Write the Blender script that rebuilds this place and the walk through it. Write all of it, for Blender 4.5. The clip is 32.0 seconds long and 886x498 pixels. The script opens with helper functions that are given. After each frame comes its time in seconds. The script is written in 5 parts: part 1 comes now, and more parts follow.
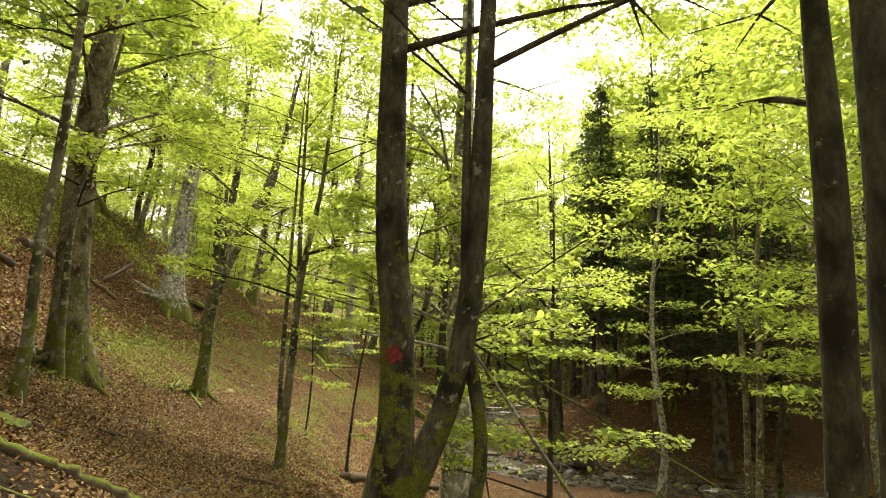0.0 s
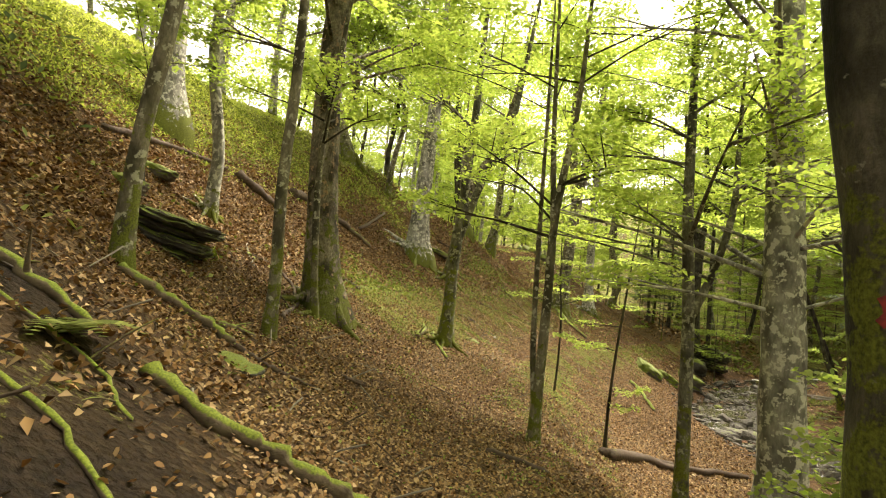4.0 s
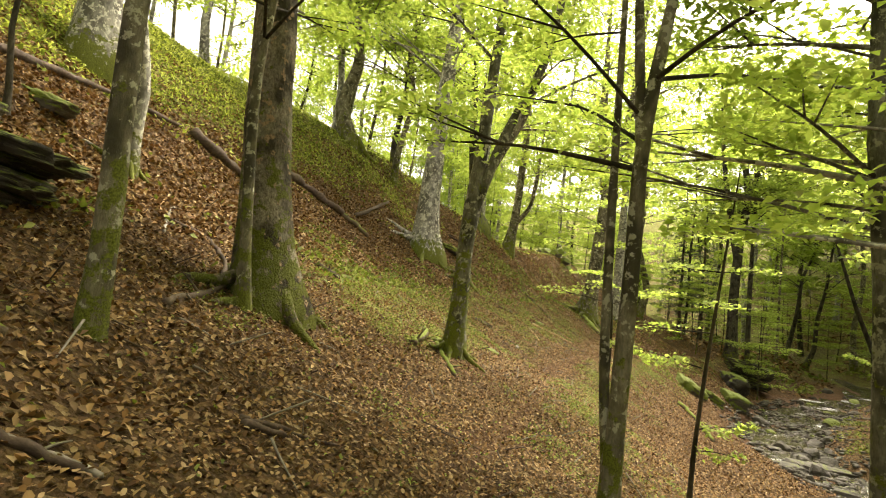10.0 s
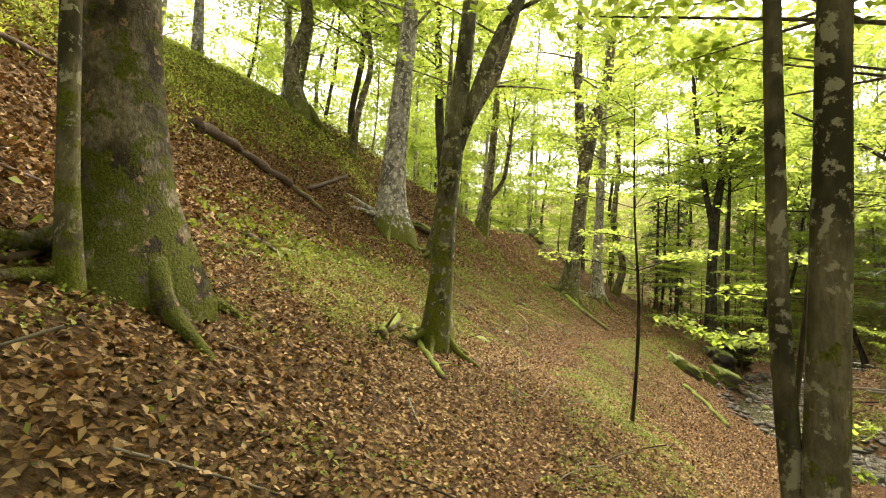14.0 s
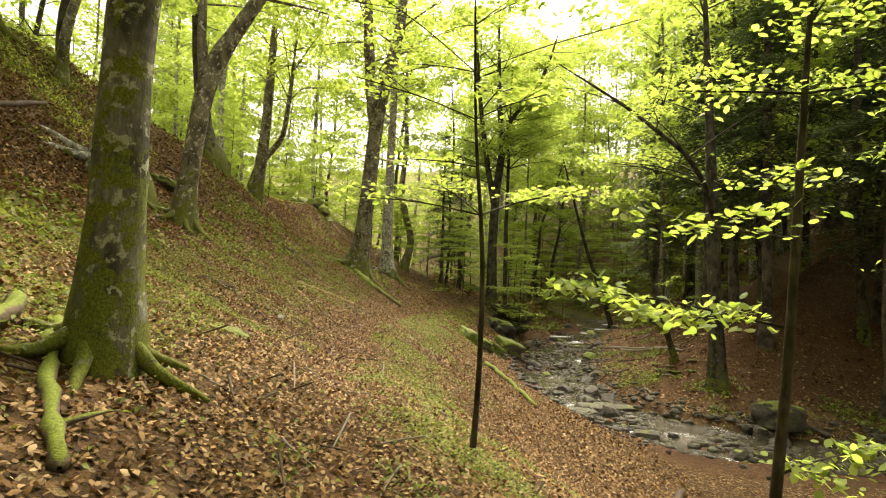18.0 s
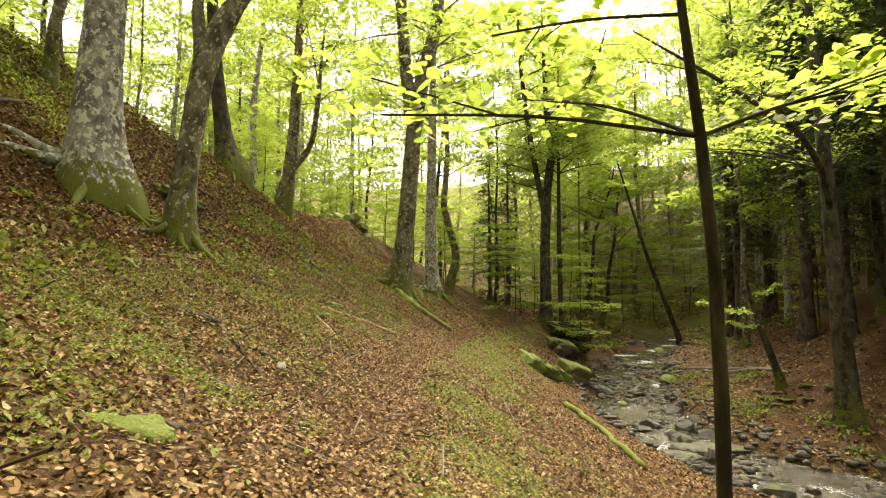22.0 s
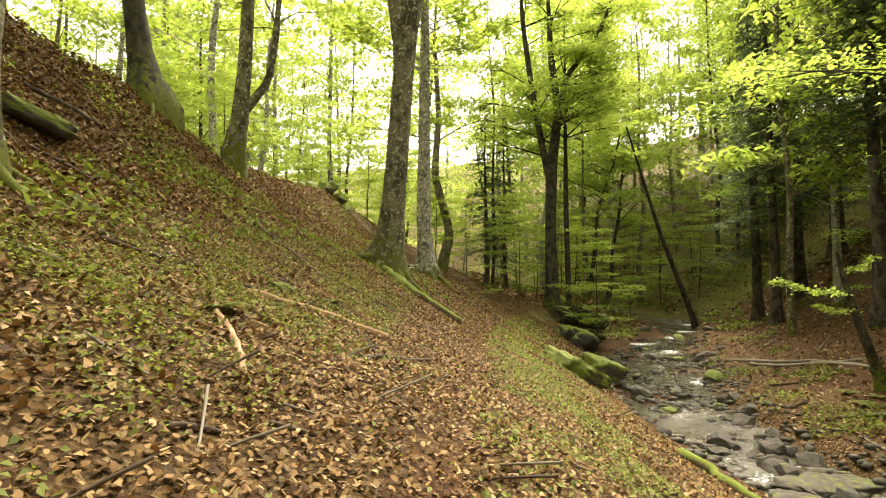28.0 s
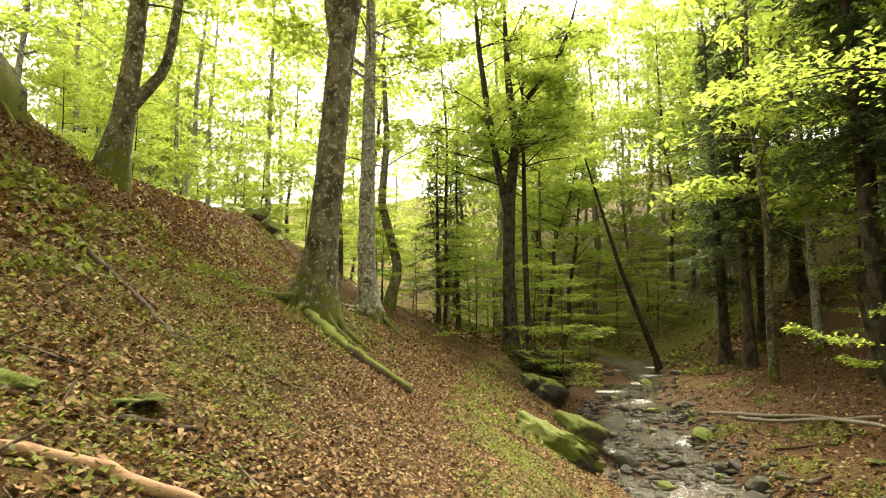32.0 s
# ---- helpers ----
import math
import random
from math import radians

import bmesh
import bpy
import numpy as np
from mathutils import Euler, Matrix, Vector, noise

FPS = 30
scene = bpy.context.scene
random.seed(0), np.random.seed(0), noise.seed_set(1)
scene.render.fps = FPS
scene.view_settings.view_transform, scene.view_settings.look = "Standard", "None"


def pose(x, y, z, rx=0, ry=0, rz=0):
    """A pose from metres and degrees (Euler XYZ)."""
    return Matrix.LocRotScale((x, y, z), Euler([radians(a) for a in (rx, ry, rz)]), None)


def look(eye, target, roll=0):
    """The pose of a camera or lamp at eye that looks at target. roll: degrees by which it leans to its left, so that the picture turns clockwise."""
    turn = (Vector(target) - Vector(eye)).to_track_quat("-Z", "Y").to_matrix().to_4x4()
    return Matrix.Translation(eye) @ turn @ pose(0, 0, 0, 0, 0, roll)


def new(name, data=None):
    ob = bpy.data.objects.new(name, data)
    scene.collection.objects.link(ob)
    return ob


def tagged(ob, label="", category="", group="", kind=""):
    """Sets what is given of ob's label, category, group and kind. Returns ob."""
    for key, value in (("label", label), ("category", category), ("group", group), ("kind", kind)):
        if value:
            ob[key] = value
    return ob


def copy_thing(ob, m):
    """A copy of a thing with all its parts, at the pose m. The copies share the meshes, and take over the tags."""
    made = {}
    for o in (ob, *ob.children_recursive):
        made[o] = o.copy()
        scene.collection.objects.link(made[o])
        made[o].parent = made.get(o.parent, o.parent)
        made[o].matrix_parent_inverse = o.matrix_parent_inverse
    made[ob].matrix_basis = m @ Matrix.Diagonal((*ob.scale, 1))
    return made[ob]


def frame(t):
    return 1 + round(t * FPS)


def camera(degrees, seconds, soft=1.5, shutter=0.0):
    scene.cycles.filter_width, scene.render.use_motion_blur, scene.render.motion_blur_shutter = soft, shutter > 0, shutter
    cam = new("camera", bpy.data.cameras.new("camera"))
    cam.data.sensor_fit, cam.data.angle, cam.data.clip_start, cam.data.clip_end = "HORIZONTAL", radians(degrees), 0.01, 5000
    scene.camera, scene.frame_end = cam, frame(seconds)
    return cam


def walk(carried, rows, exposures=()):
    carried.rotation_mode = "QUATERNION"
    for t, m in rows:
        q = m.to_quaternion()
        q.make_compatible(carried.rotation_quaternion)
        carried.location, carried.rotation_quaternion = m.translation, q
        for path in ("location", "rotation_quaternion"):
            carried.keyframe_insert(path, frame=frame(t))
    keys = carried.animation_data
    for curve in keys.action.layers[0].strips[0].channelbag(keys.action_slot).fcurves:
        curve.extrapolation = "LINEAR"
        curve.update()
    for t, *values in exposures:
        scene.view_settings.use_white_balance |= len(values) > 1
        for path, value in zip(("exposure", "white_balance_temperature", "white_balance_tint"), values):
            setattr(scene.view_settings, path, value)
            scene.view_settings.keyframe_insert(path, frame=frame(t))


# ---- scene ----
cam = camera(77.8, 32.0, soft=1.1)
PATH = [
    (0, (-1.136, -0.537, 2.596), (-1.122, 1.427, 2.973), 2.8),
    (0.5, (-1.177, -0.524, 2.577), (-1.462, 1.441, 2.812), 3.8),
    (1, (-1.343, -0.355, 2.497), (-1.788, 1.595, 2.533), 4.4),
    (1.5, (-1.533, -0.082, 2.433), (-2.1, 1.834, 2.346), 3.2),
    (2, (-1.64, 0.221, 2.462), (-2.401, 2.07, 2.425), 5.6),
    (2.5, (-1.797, 0.621, 2.442), (-2.599, 2.452, 2.477), 4.5),
    (3, (-1.954, 1.013, 2.444), (-2.761, 2.842, 2.499), 3.0),
    (3.5, (-2.073, 1.528, 2.48), (-2.861, 3.362, 2.605), 5.5),
    (5.5, (-2.327, 2.9, 2.534), (-3.343, 5.388, 2.796), 3.8),
    (6, (-2.461, 3.279, 2.487), (-3.461, 5.773, 2.758), 3.0),
    (6.5, (-2.661, 3.646, 2.473), (-3.784, 6.091, 2.709), 4.0),
    (7, (-2.809, 4.008, 2.434), (-3.891, 6.471, 2.673), 3.5),
    (7.5, (-2.874, 4.221, 2.403), (-3.996, 6.65, 2.765), 4.9),
    (8, (-3.101, 4.532, 2.388), (-4.181, 6.989, 2.676), 3.0),
    (8.5, (-3.259, 4.913, 2.295), (-4.242, 7.412, 2.579), 4.3),
    (9, (-3.397, 5.292, 2.226), (-4.431, 7.779, 2.421), 5.0),
    (9.5, (-3.599, 5.738, 2.182), (-4.648, 8.213, 2.426), 5.3),
    (10, (-3.737, 6.152, 2.122), (-4.867, 8.591, 2.372), 6.3),
    (10.5, (-4.023, 6.562, 2.074), (-5.21, 8.979, 2.277), 4.5),
    (11, (-4.25, 6.934, 2.063), (-5.442, 9.347, 2.265), 3.3),
    (11.5, (-4.423, 7.322, 2.074), (-5.604, 9.74, 2.299), 4.1),
    (12, (-4.613, 7.723, 2.003), (-5.789, 10.137, 2.283), 3.6),
    (12.5, (-4.771, 8.077, 1.963), (-5.948, 10.494, 2.214), 3.1),
    (13, (-4.99, 8.424, 1.883), (-6.153, 10.857, 2.036), 3.5),
    (13.5, (-5.099, 8.685, 1.897), (-6.149, 11.166, 2.068), 1.6),
    (14, (-5.154, 9.034, 1.863), (-6.13, 11.543, 2.074), 3.6),
    (14.5, (-5.272, 9.455, 1.8), (-5.951, 12.056, 2.059), 1.4),
    (16.5, (-5.651, 11.356, 1.727), (-5.868, 14.029, 2.033), 0.7),
    (17, (-5.782, 12.02, 1.671), (-5.812, 14.7, 1.991), 2.3),
    (17.5, (-5.901, 12.672, 1.661), (-5.8, 15.351, 1.985), 1.7),
    (18, (-5.989, 13.103, 1.678), (-5.939, 15.798, 1.837), 2.0),
    (18.5, (-6.102, 13.603, 1.725), (-5.91, 16.293, 1.845), 0.8),
    (19, (-6.091, 13.939, 1.651), (-6.016, 16.633, 1.791), 0.8),
    (19.5, (-6.076, 14.305, 1.642), (-6.149, 17.002, 1.715), 2.2),
    (20, (-6.13, 14.853, 1.679), (-6.234, 17.55, 1.76), -0.6),
    (20.5, (-6.205, 15.452, 1.702), (-6.415, 18.137, 1.889), -0.2),
    (21, (-6.283, 15.975, 1.696), (-6.512, 18.658, 1.878), 0.7),
    (21.5, (-6.363, 16.538, 1.709), (-6.485, 19.228, 1.908), -0.1),
    (22, (-6.438, 17.024, 1.756), (-6.595, 19.709, 1.993), 0.1),
    (22.5, (-6.566, 17.585, 1.763), (-6.584, 20.276, 1.987), -0.3),
    (23, (-6.681, 18.118, 1.732), (-6.801, 20.806, 1.966), 0.1),
    (23.5, (-6.777, 18.621, 1.729), (-7.008, 21.304, 1.92), 1.3),
    (24, (-6.866, 19.113, 1.759), (-7.017, 21.802, 1.953), -0.6),
    (24.5, (-6.963, 19.653, 1.774), (-7.128, 22.34, 1.987), 0.4),
    (25, (-7.083, 20.192, 1.732), (-7.248, 22.88, 1.939), 0.9),
    (25.5, (-7.177, 20.727, 1.69), (-7.285, 23.417, 1.881), -0.2),
    (27.5, (-7.455, 22.757, 1.643), (-7.538, 25.452, 1.797), 0.3),
    (28, (-7.499, 23.335, 1.602), (-7.571, 26.029, 1.764), -0.4),
    (28.5, (-7.551, 23.915, 1.631), (-7.588, 26.611, 1.791), 0.3),
    (29, (-7.575, 24.455, 1.669), (-7.467, 27.147, 1.848), -0.1),
    (29.5, (-7.583, 25.017, 1.719), (-7.444, 27.707, 1.895), 1.3),
    (30, (-7.619, 25.57, 1.797), (-7.412, 28.256, 1.983), 0.6),
    (30.5, (-7.602, 26.15, 1.805), (-7.359, 28.829, 2.02), -0.3),
    (31, (-7.591, 26.629, 1.867), (-7.494, 29.311, 2.156), 1.4),
    (31.5, (-7.563, 27.138, 1.963), (-7.364, 29.813, 2.272), -0.1),
    (32, (-7.488, 27.691, 1.931), (-7.31, 30.364, 2.267), -0.5),
]
walk(cam, [(t, look(eye, target, roll)) for t, eye, target, roll in PATH], [(0.0, 1.72, 7600, 11), (1.8, 1.95, 7600, 11), (14.0, 1.9, 7600, 11), (18.0, 1.82, 7600, 11), (23.0, 1.9, 7600, 11), (28.0, 2.08, 7600, 11), (32.0, 2.12, 7600, 11)])

# ---- light ----
world = bpy.data.worlds.new("sky")
scene.world = world
world.use_nodes = True
_wn = world.node_tree.nodes
_sky = _wn.new("ShaderNodeTexSky")
_sky.sky_type, _sky.sun_disc = "NISHITA", False
_sky.sun_elevation, _sky.sun_rotation = radians(57), radians(12)
_sky.air_density, _sky.dust_density, _sky.ozone_density = 1.0, 6.0, 1.0
_soft = _wn.new("ShaderNodeHueSaturation")
_soft.inputs["Saturation"].default_value = 0.12
world.node_tree.links.new(_sky.outputs[0], _soft.inputs["Color"])
world.node_tree.links.new(_soft.outputs[0], _wn["Background"].inputs["Color"])
_wn["Background"].inputs["Strength"].default_value = 0.15
_sun = new("sun", bpy.data.lights.new("sun", "SUN"))
_sun.data.energy, _sun.data.angle, _sun.data.color = 1.7, radians(24), (1.0, 0.95, 0.86)
_sun.matrix_world = look((0, 0, 60), (-8.1, -38.1, 0))

# ---- materials ----
def material(name, rough=0.85, spec=0.3):
    m = bpy.data.materials.new(name)
    m.use_nodes = True
    b = m.node_tree.nodes["Principled BSDF"]
    b.inputs["Roughness"].default_value = rough
    b.inputs["Specular IOR Level"].default_value = spec
    return m, m.node_tree, b


def node(tree, kind, **values):
    n = tree.nodes.new(kind)
    for key, value in values.items():
        key = key.replace("_", " ")
        if key in n.inputs:
            n.inputs[key].default_value = value
    return n


def noise_node(tree, coord, scale, detail=4.0, rough=0.6, stretch=None):
    n = node(tree, "ShaderNodeTexNoise", Scale=scale, Detail=detail, Roughness=rough)
    if stretch:
        mp = node(tree, "ShaderNodeMapping", Scale=stretch)
        tree.links.new(coord, mp.inputs["Vector"])
        coord = mp.outputs[0]
    tree.links.new(coord, n.inputs["Vector"])
    return n.outputs["Fac"]


def ramp(tree, fac, stops):
    n = tree.nodes.new("ShaderNodeValToRGB")
    while len(n.color_ramp.elements) < len(stops):
        n.color_ramp.elements.new(0.5)
    for el, (at, col) in zip(n.color_ramp.elements, stops):
        el.position = at
        el.color = (*col, 1) if len(col) == 3 else col
    tree.links.new(fac, n.inputs["Fac"])
    return n.outputs["Color"]


def blend(tree, fac, a, b, how="MIX"):
    n = tree.nodes.new("ShaderNodeMix")
    n.data_type, n.blend_type = "RGBA", how
    for sock, value in (("Factor", fac), ("A", a), ("B", b)):
        ins = [i for i in n.inputs if i.name == sock and (i.type == ("VALUE" if sock == "Factor" else "RGBA"))][0]
        if isinstance(value, bpy.types.NodeSocket):
            tree.links.new(value, ins)
        elif sock == "Factor":
            ins.default_value = value
        else:
            ins.default_value = (*value, 1)
    return [o for o in n.outputs if o.type == "RGBA"][0]


def maths(tree, how, a, b=0.0, c=0.0, clamp=False):
    n = tree.nodes.new("ShaderNodeMath")
    n.operation, n.use_clamp = how, clamp
    for i, v in enumerate((a, b, c)):
        if isinstance(v, bpy.types.NodeSocket):
            tree.links.new(v, n.inputs[i])
        else:
            n.inputs[i].default_value = v
    return n.outputs[0]


def bump(tree, bsdf, height, strength, distance):
    n = node(tree, "ShaderNodeBump", Strength=strength, Distance=distance)
    tree.links.new(height, n.inputs["Height"])
    tree.links.new(n.outputs[0], bsdf.inputs["Normal"])


def bark(name, dark, light, lichen, moss_top, moss_amount=0.5, lichen_cut=0.58, ridges=(1, 1, 0.35), depth=0.012):
    """Bark with lichen patches; moss clings to the foot up to moss_top metres."""
    m, tree, b = material(name, 0.9, 0.2)
    obj = tree.nodes.new("ShaderNodeTexCoord").outputs["Object"]
    info = tree.nodes.new("ShaderNodeObjectInfo")
    shift = node(tree, "ShaderNodeVectorMath")
    shift.operation = "ADD"
    tree.links.new(obj, shift.inputs[0])
    mul = maths(tree, "MULTIPLY", info.outputs["Random"], 37.0)
    tree.links.new(mul, shift.inputs[1])
    at = shift.outputs[0]
    fine = noise_node(tree, at, 26, 6, 0.7, ridges)
    col = ramp(tree, fine, [(0.3, dark), (0.7, light)])
    blot = noise_node(tree, at, 3.2, 3, 0.55, (1, 1, 0.6))
    col = blend(tree, ramp(tree, blot, [(0.42, (0, 0, 0)), (0.62, (1, 1, 1))]), col, tuple(c * 0.6 for c in dark))
    pale = noise_node(tree, at, 7, 5, 0.65)
    cut = ramp(tree, pale, [(lichen_cut, (0, 0, 0)), (lichen_cut + 0.04, (1, 1, 1))])
    col = blend(tree, cut, col, lichen)
    sep = tree.nodes.new("ShaderNodeSeparateXYZ")
    tree.links.new(obj, sep.inputs[0])
    hi = maths(tree, "DIVIDE", sep.outputs["Z"], moss_top)
    patch = noise_node(tree, at, 4.5, 5, 0.7)
    mossy = maths(tree, "SUBTRACT", maths(tree, "MULTIPLY", patch, 2.6), maths(tree, "ADD", hi, 1.55 - moss_amount))
    mossy = maths(tree, "MULTIPLY", mossy, 7.0, clamp=True)
    mcol = ramp(tree, noise_node(tree, at, 60, 3), [(0.3, (0.045, 0.052, 0.008)), (0.7, (0.155, 0.172, 0.025))])
    col = blend(tree, mossy, col, mcol)
    tree.links.new(col, b.inputs["Base Color"])
    bump(tree, b, maths(tree, "ADD", fine, pale), 0.9, depth * 1.5)
    return m


def leafy(name, tones, glow, share=0.5, rough=0.62):
    """Thin leaves that let light through; tones vary from leaf to leaf."""
    m, tree, b = material(name, rough, 0.16)
    geo = tree.nodes.new("ShaderNodeNewGeometry")
    col = ramp(tree, geo.outputs["Random Per Island"], [(i / (len(tones) - 1), c) for i, c in enumerate(tones)])
    tree.links.new(col, b.inputs["Base Color"])
    tl = tree.nodes.new("ShaderNodeBsdfTranslucent")
    tcol = blend(tree, 1.0, col, glow, "MULTIPLY")
    tree.links.new(tcol, tl.inputs["Color"])
    mix = tree.nodes.new("ShaderNodeMixShader")
    mix.inputs[0].default_value = share
    tree.links.new(b.outputs[0], mix.inputs[1])
    tree.links.new(tl.outputs[0], mix.inputs[2])
    tree.links.new(mix.outputs[0], tree.nodes["Material Output"].inputs["Surface"])
    return m


BEECH = bark("beech_bark", (0.085, 0.075, 0.042), (0.24, 0.21, 0.14), (0.34, 0.325, 0.23), 4.0, 0.52, 0.56)
PALE = bark("pale_bark", (0.16, 0.15, 0.12), (0.36, 0.345, 0.29), (0.48, 0.46, 0.37), 1.6, 0.62, 0.53)
OLD = bark("old_bark", (0.075, 0.06, 0.038), (0.38, 0.33, 0.24), (0.36, 0.24, 0.15), 7.0, 0.48, 0.575, (1, 1, 0.6), 0.045)
MOSSY = bark("mossy_bark", (0.06, 0.055, 0.035), (0.20, 0.19, 0.14), (0.28, 0.27, 0.19), 7.0, 0.52, 0.55)
DARK = bark("dark_bark", (0.035, 0.03, 0.02), (0.10, 0.09, 0.06), (0.17, 0.17, 0.12), 3.5, 0.5, 0.64)
FIRB = bark("fir_bark", (0.05, 0.04, 0.03), (0.14, 0.11, 0.085), (0.22, 0.21, 0.17), 1.0, 0.3, 0.66, (1, 1, 0.4), 0.02)
BLAZED = bark("shaded_mossy_bark", (0.03, 0.027, 0.015), (0.135, 0.12, 0.08), (0.21, 0.20, 0.14), 5.0, 0.56, 0.6, depth=0.02)
TWIG = bark("twig_bark", (0.03, 0.025, 0.015), (0.09, 0.075, 0.05), (0.14, 0.13, 0.09), 0.4, 0.1, 0.7)
LEAF = leafy("beech_leaf", [(0.115, 0.175, 0.035), (0.165, 0.225, 0.05), (0.225, 0.28, 0.075), (0.14, 0.2, 0.042)], (2.45, 2.3, 1.7), 0.6)
GRASS = leafy("crest_grass", [(0.22, 0.26, 0.05), (0.29, 0.33, 0.075), (0.36, 0.385, 0.11)], (1.9, 1.9, 1.3), 0.45)
NEEDLE = leafy("fir_needle", [(0.035, 0.052, 0.024), (0.065, 0.092, 0.04), (0.11, 0.145, 0.065)], (1.6, 1.6, 1.2), 0.35, 0.6)
HERB = leafy("herb_leaf", [(0.07, 0.09, 0.018), (0.14, 0.163, 0.036), (0.235, 0.26, 0.072)], (1.6, 1.7, 1.0), 0.35)
LITTER = leafy("dead_leaf", [(0.03, 0.015, 0.006), (0.15, 0.08, 0.027), (0.30, 0.185, 0.075), (0.06, 0.03, 0.011), (0.42, 0.30, 0.155), (0.17, 0.088, 0.028), (0.04, 0.02, 0.008), (0.33, 0.22, 0.105), (0.2, 0.105, 0.036)], (1, 0.8, 0.6), 0.1, 0.7)


def ground_material():
    m, tree, b = material("forest_floor", 0.95, 0.15)
    at = tree.nodes.new("ShaderNodeNewGeometry").outputs["Position"]
    green = node(tree, "ShaderNodeAttribute")
    green.attribute_name = "green"
    trail = node(tree, "ShaderNodeAttribute")
    trail.attribute_name = "trail"
    cell = node(tree, "ShaderNodeTexVoronoi", Scale=19.0)
    tree.links.new(at, cell.inputs["Vector"])
    sep = tree.nodes.new("ShaderNodeSeparateColor")
    tree.links.new(cell.outputs["Color"], sep.inputs[0])
    leaves = ramp(tree, sep.outputs[0], [(0.0, (0.022, 0.012, 0.005)), (0.3, (0.105, 0.058, 0.022)), (0.5, (0.038, 0.02, 0.008)), (0.75, (0.17, 0.098, 0.04)), (0.92, (0.26, 0.168, 0.078)), (1.0, (0.394, 0.303, 0.172))])
    patch = noise_node(tree, at, 0.9, 5, 0.65)
    leaves = blend(tree, ramp(tree, patch, [(0.4, (0, 0, 0)), (0.65, (0.75, 0.75, 0.75))]), leaves, (0.075, 0.046, 0.019))
    clods = noise_node(tree, at, 4.5, 6, 0.75)
    leaves = blend(tree, ramp(tree, clods, [(0.36, (0.55, 0.55, 0.55)), (0.48, (0, 0, 0))]), leaves, (0.03, 0.017, 0.008))
    shaded_humus = node(tree, "ShaderNodeAttribute")
    shaded_humus.attribute_name = "shaded_humus"
    # Humus soil, its colour lowered to hold the shade lying over it.
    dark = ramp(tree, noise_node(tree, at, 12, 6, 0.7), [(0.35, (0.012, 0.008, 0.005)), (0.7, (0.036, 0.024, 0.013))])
    leaves = blend(tree, shaded_humus.outputs["Fac"], leaves, dark)
    soil = ramp(tree, noise_node(tree, at, 9, 6, 0.7), [(0.3, (0.05, 0.025, 0.013)), (0.7, (0.15, 0.074, 0.036))])
    col = blend(tree, trail.outputs["Fac"], leaves, soil)
    grass = ramp(tree, noise_node(tree, at, 38, 5, 0.7), [(0.3, (0.06, 0.066, 0.015)), (0.52, (0.18, 0.19, 0.04)), (0.75, (0.32, 0.32, 0.075))])
    g = maths(tree, "ADD", green.outputs["Fac"], maths(tree, "MULTIPLY", maths(tree, "SUBTRACT", noise_node(tree, at, 2.6, 6, 0.75), 0.5), 1.5))
    g = maths(tree, "ADD", g, maths(tree, "MULTIPLY", maths(tree, "SUBTRACT", noise_node(tree, at, 15, 4, 0.7), 0.5), 1.6))
    g = maths(tree, "MULTIPLY", maths(tree, "SUBTRACT", g, 0.45), 4.0, clamp=True)
    col = blend(tree, g, col, grass)
    tree.links.new(col, b.inputs["Base Color"])
    bump(tree, b, maths(tree, "ADD", maths(tree, "ADD", cell.outputs["Distance"], noise_node(tree, at, 30, 5, 0.7)), maths(tree, "MULTIPLY", clods, 2.0)), 1.0, 0.04)
    return m


GROUND = ground_material()


def rock_material(name, moss_amount, tone=1.0):
    m, tree, b = material(name, 0.75, 0.35)
    geo = tree.nodes.new("ShaderNodeNewGeometry")
    at = geo.outputs["Position"]
    col = ramp(tree, noise_node(tree, at, 5, 7, 0.7, (1, 1, 3)), [(at_, tuple(c * tone for c in col_)) for at_, col_ in ((0.3, (0.055, 0.046, 0.034)), (0.55, (0.15, 0.13, 0.098)), (0.75, (0.28, 0.255, 0.205)))])
    sep = tree.nodes.new("ShaderNodeSeparateXYZ")
    tree.links.new(geo.outputs["Normal"], sep.inputs[0])
    up = maths(tree, "ADD", sep.outputs["Z"], maths(tree, "MULTIPLY", noise_node(tree, at, 3, 5, 0.7), 1.6))
    up = maths(tree, "MULTIPLY", maths(tree, "SUBTRACT", up, 2.1 - moss_amount), 5.0, clamp=True)
    moss = ramp(tree, noise_node(tree, at, 50, 4), [(0.3, (0.05, 0.07, 0.008)), (0.7, (0.19, 0.23, 0.025))])
    tree.links.new(blend(tree, up, col, moss), b.inputs["Base Color"])
    bump(tree, b, noise_node(tree, at, 14, 8, 0.75), 0.8, 0.05)
    return m


ROCK, MOSSROCK = rock_material("brook_stone", 0.3, 0.52), rock_material("mossy_stone", 1.45, 0.8)
DARKROCK = rock_material("dark_wet_rock", 0.75, 0.45)


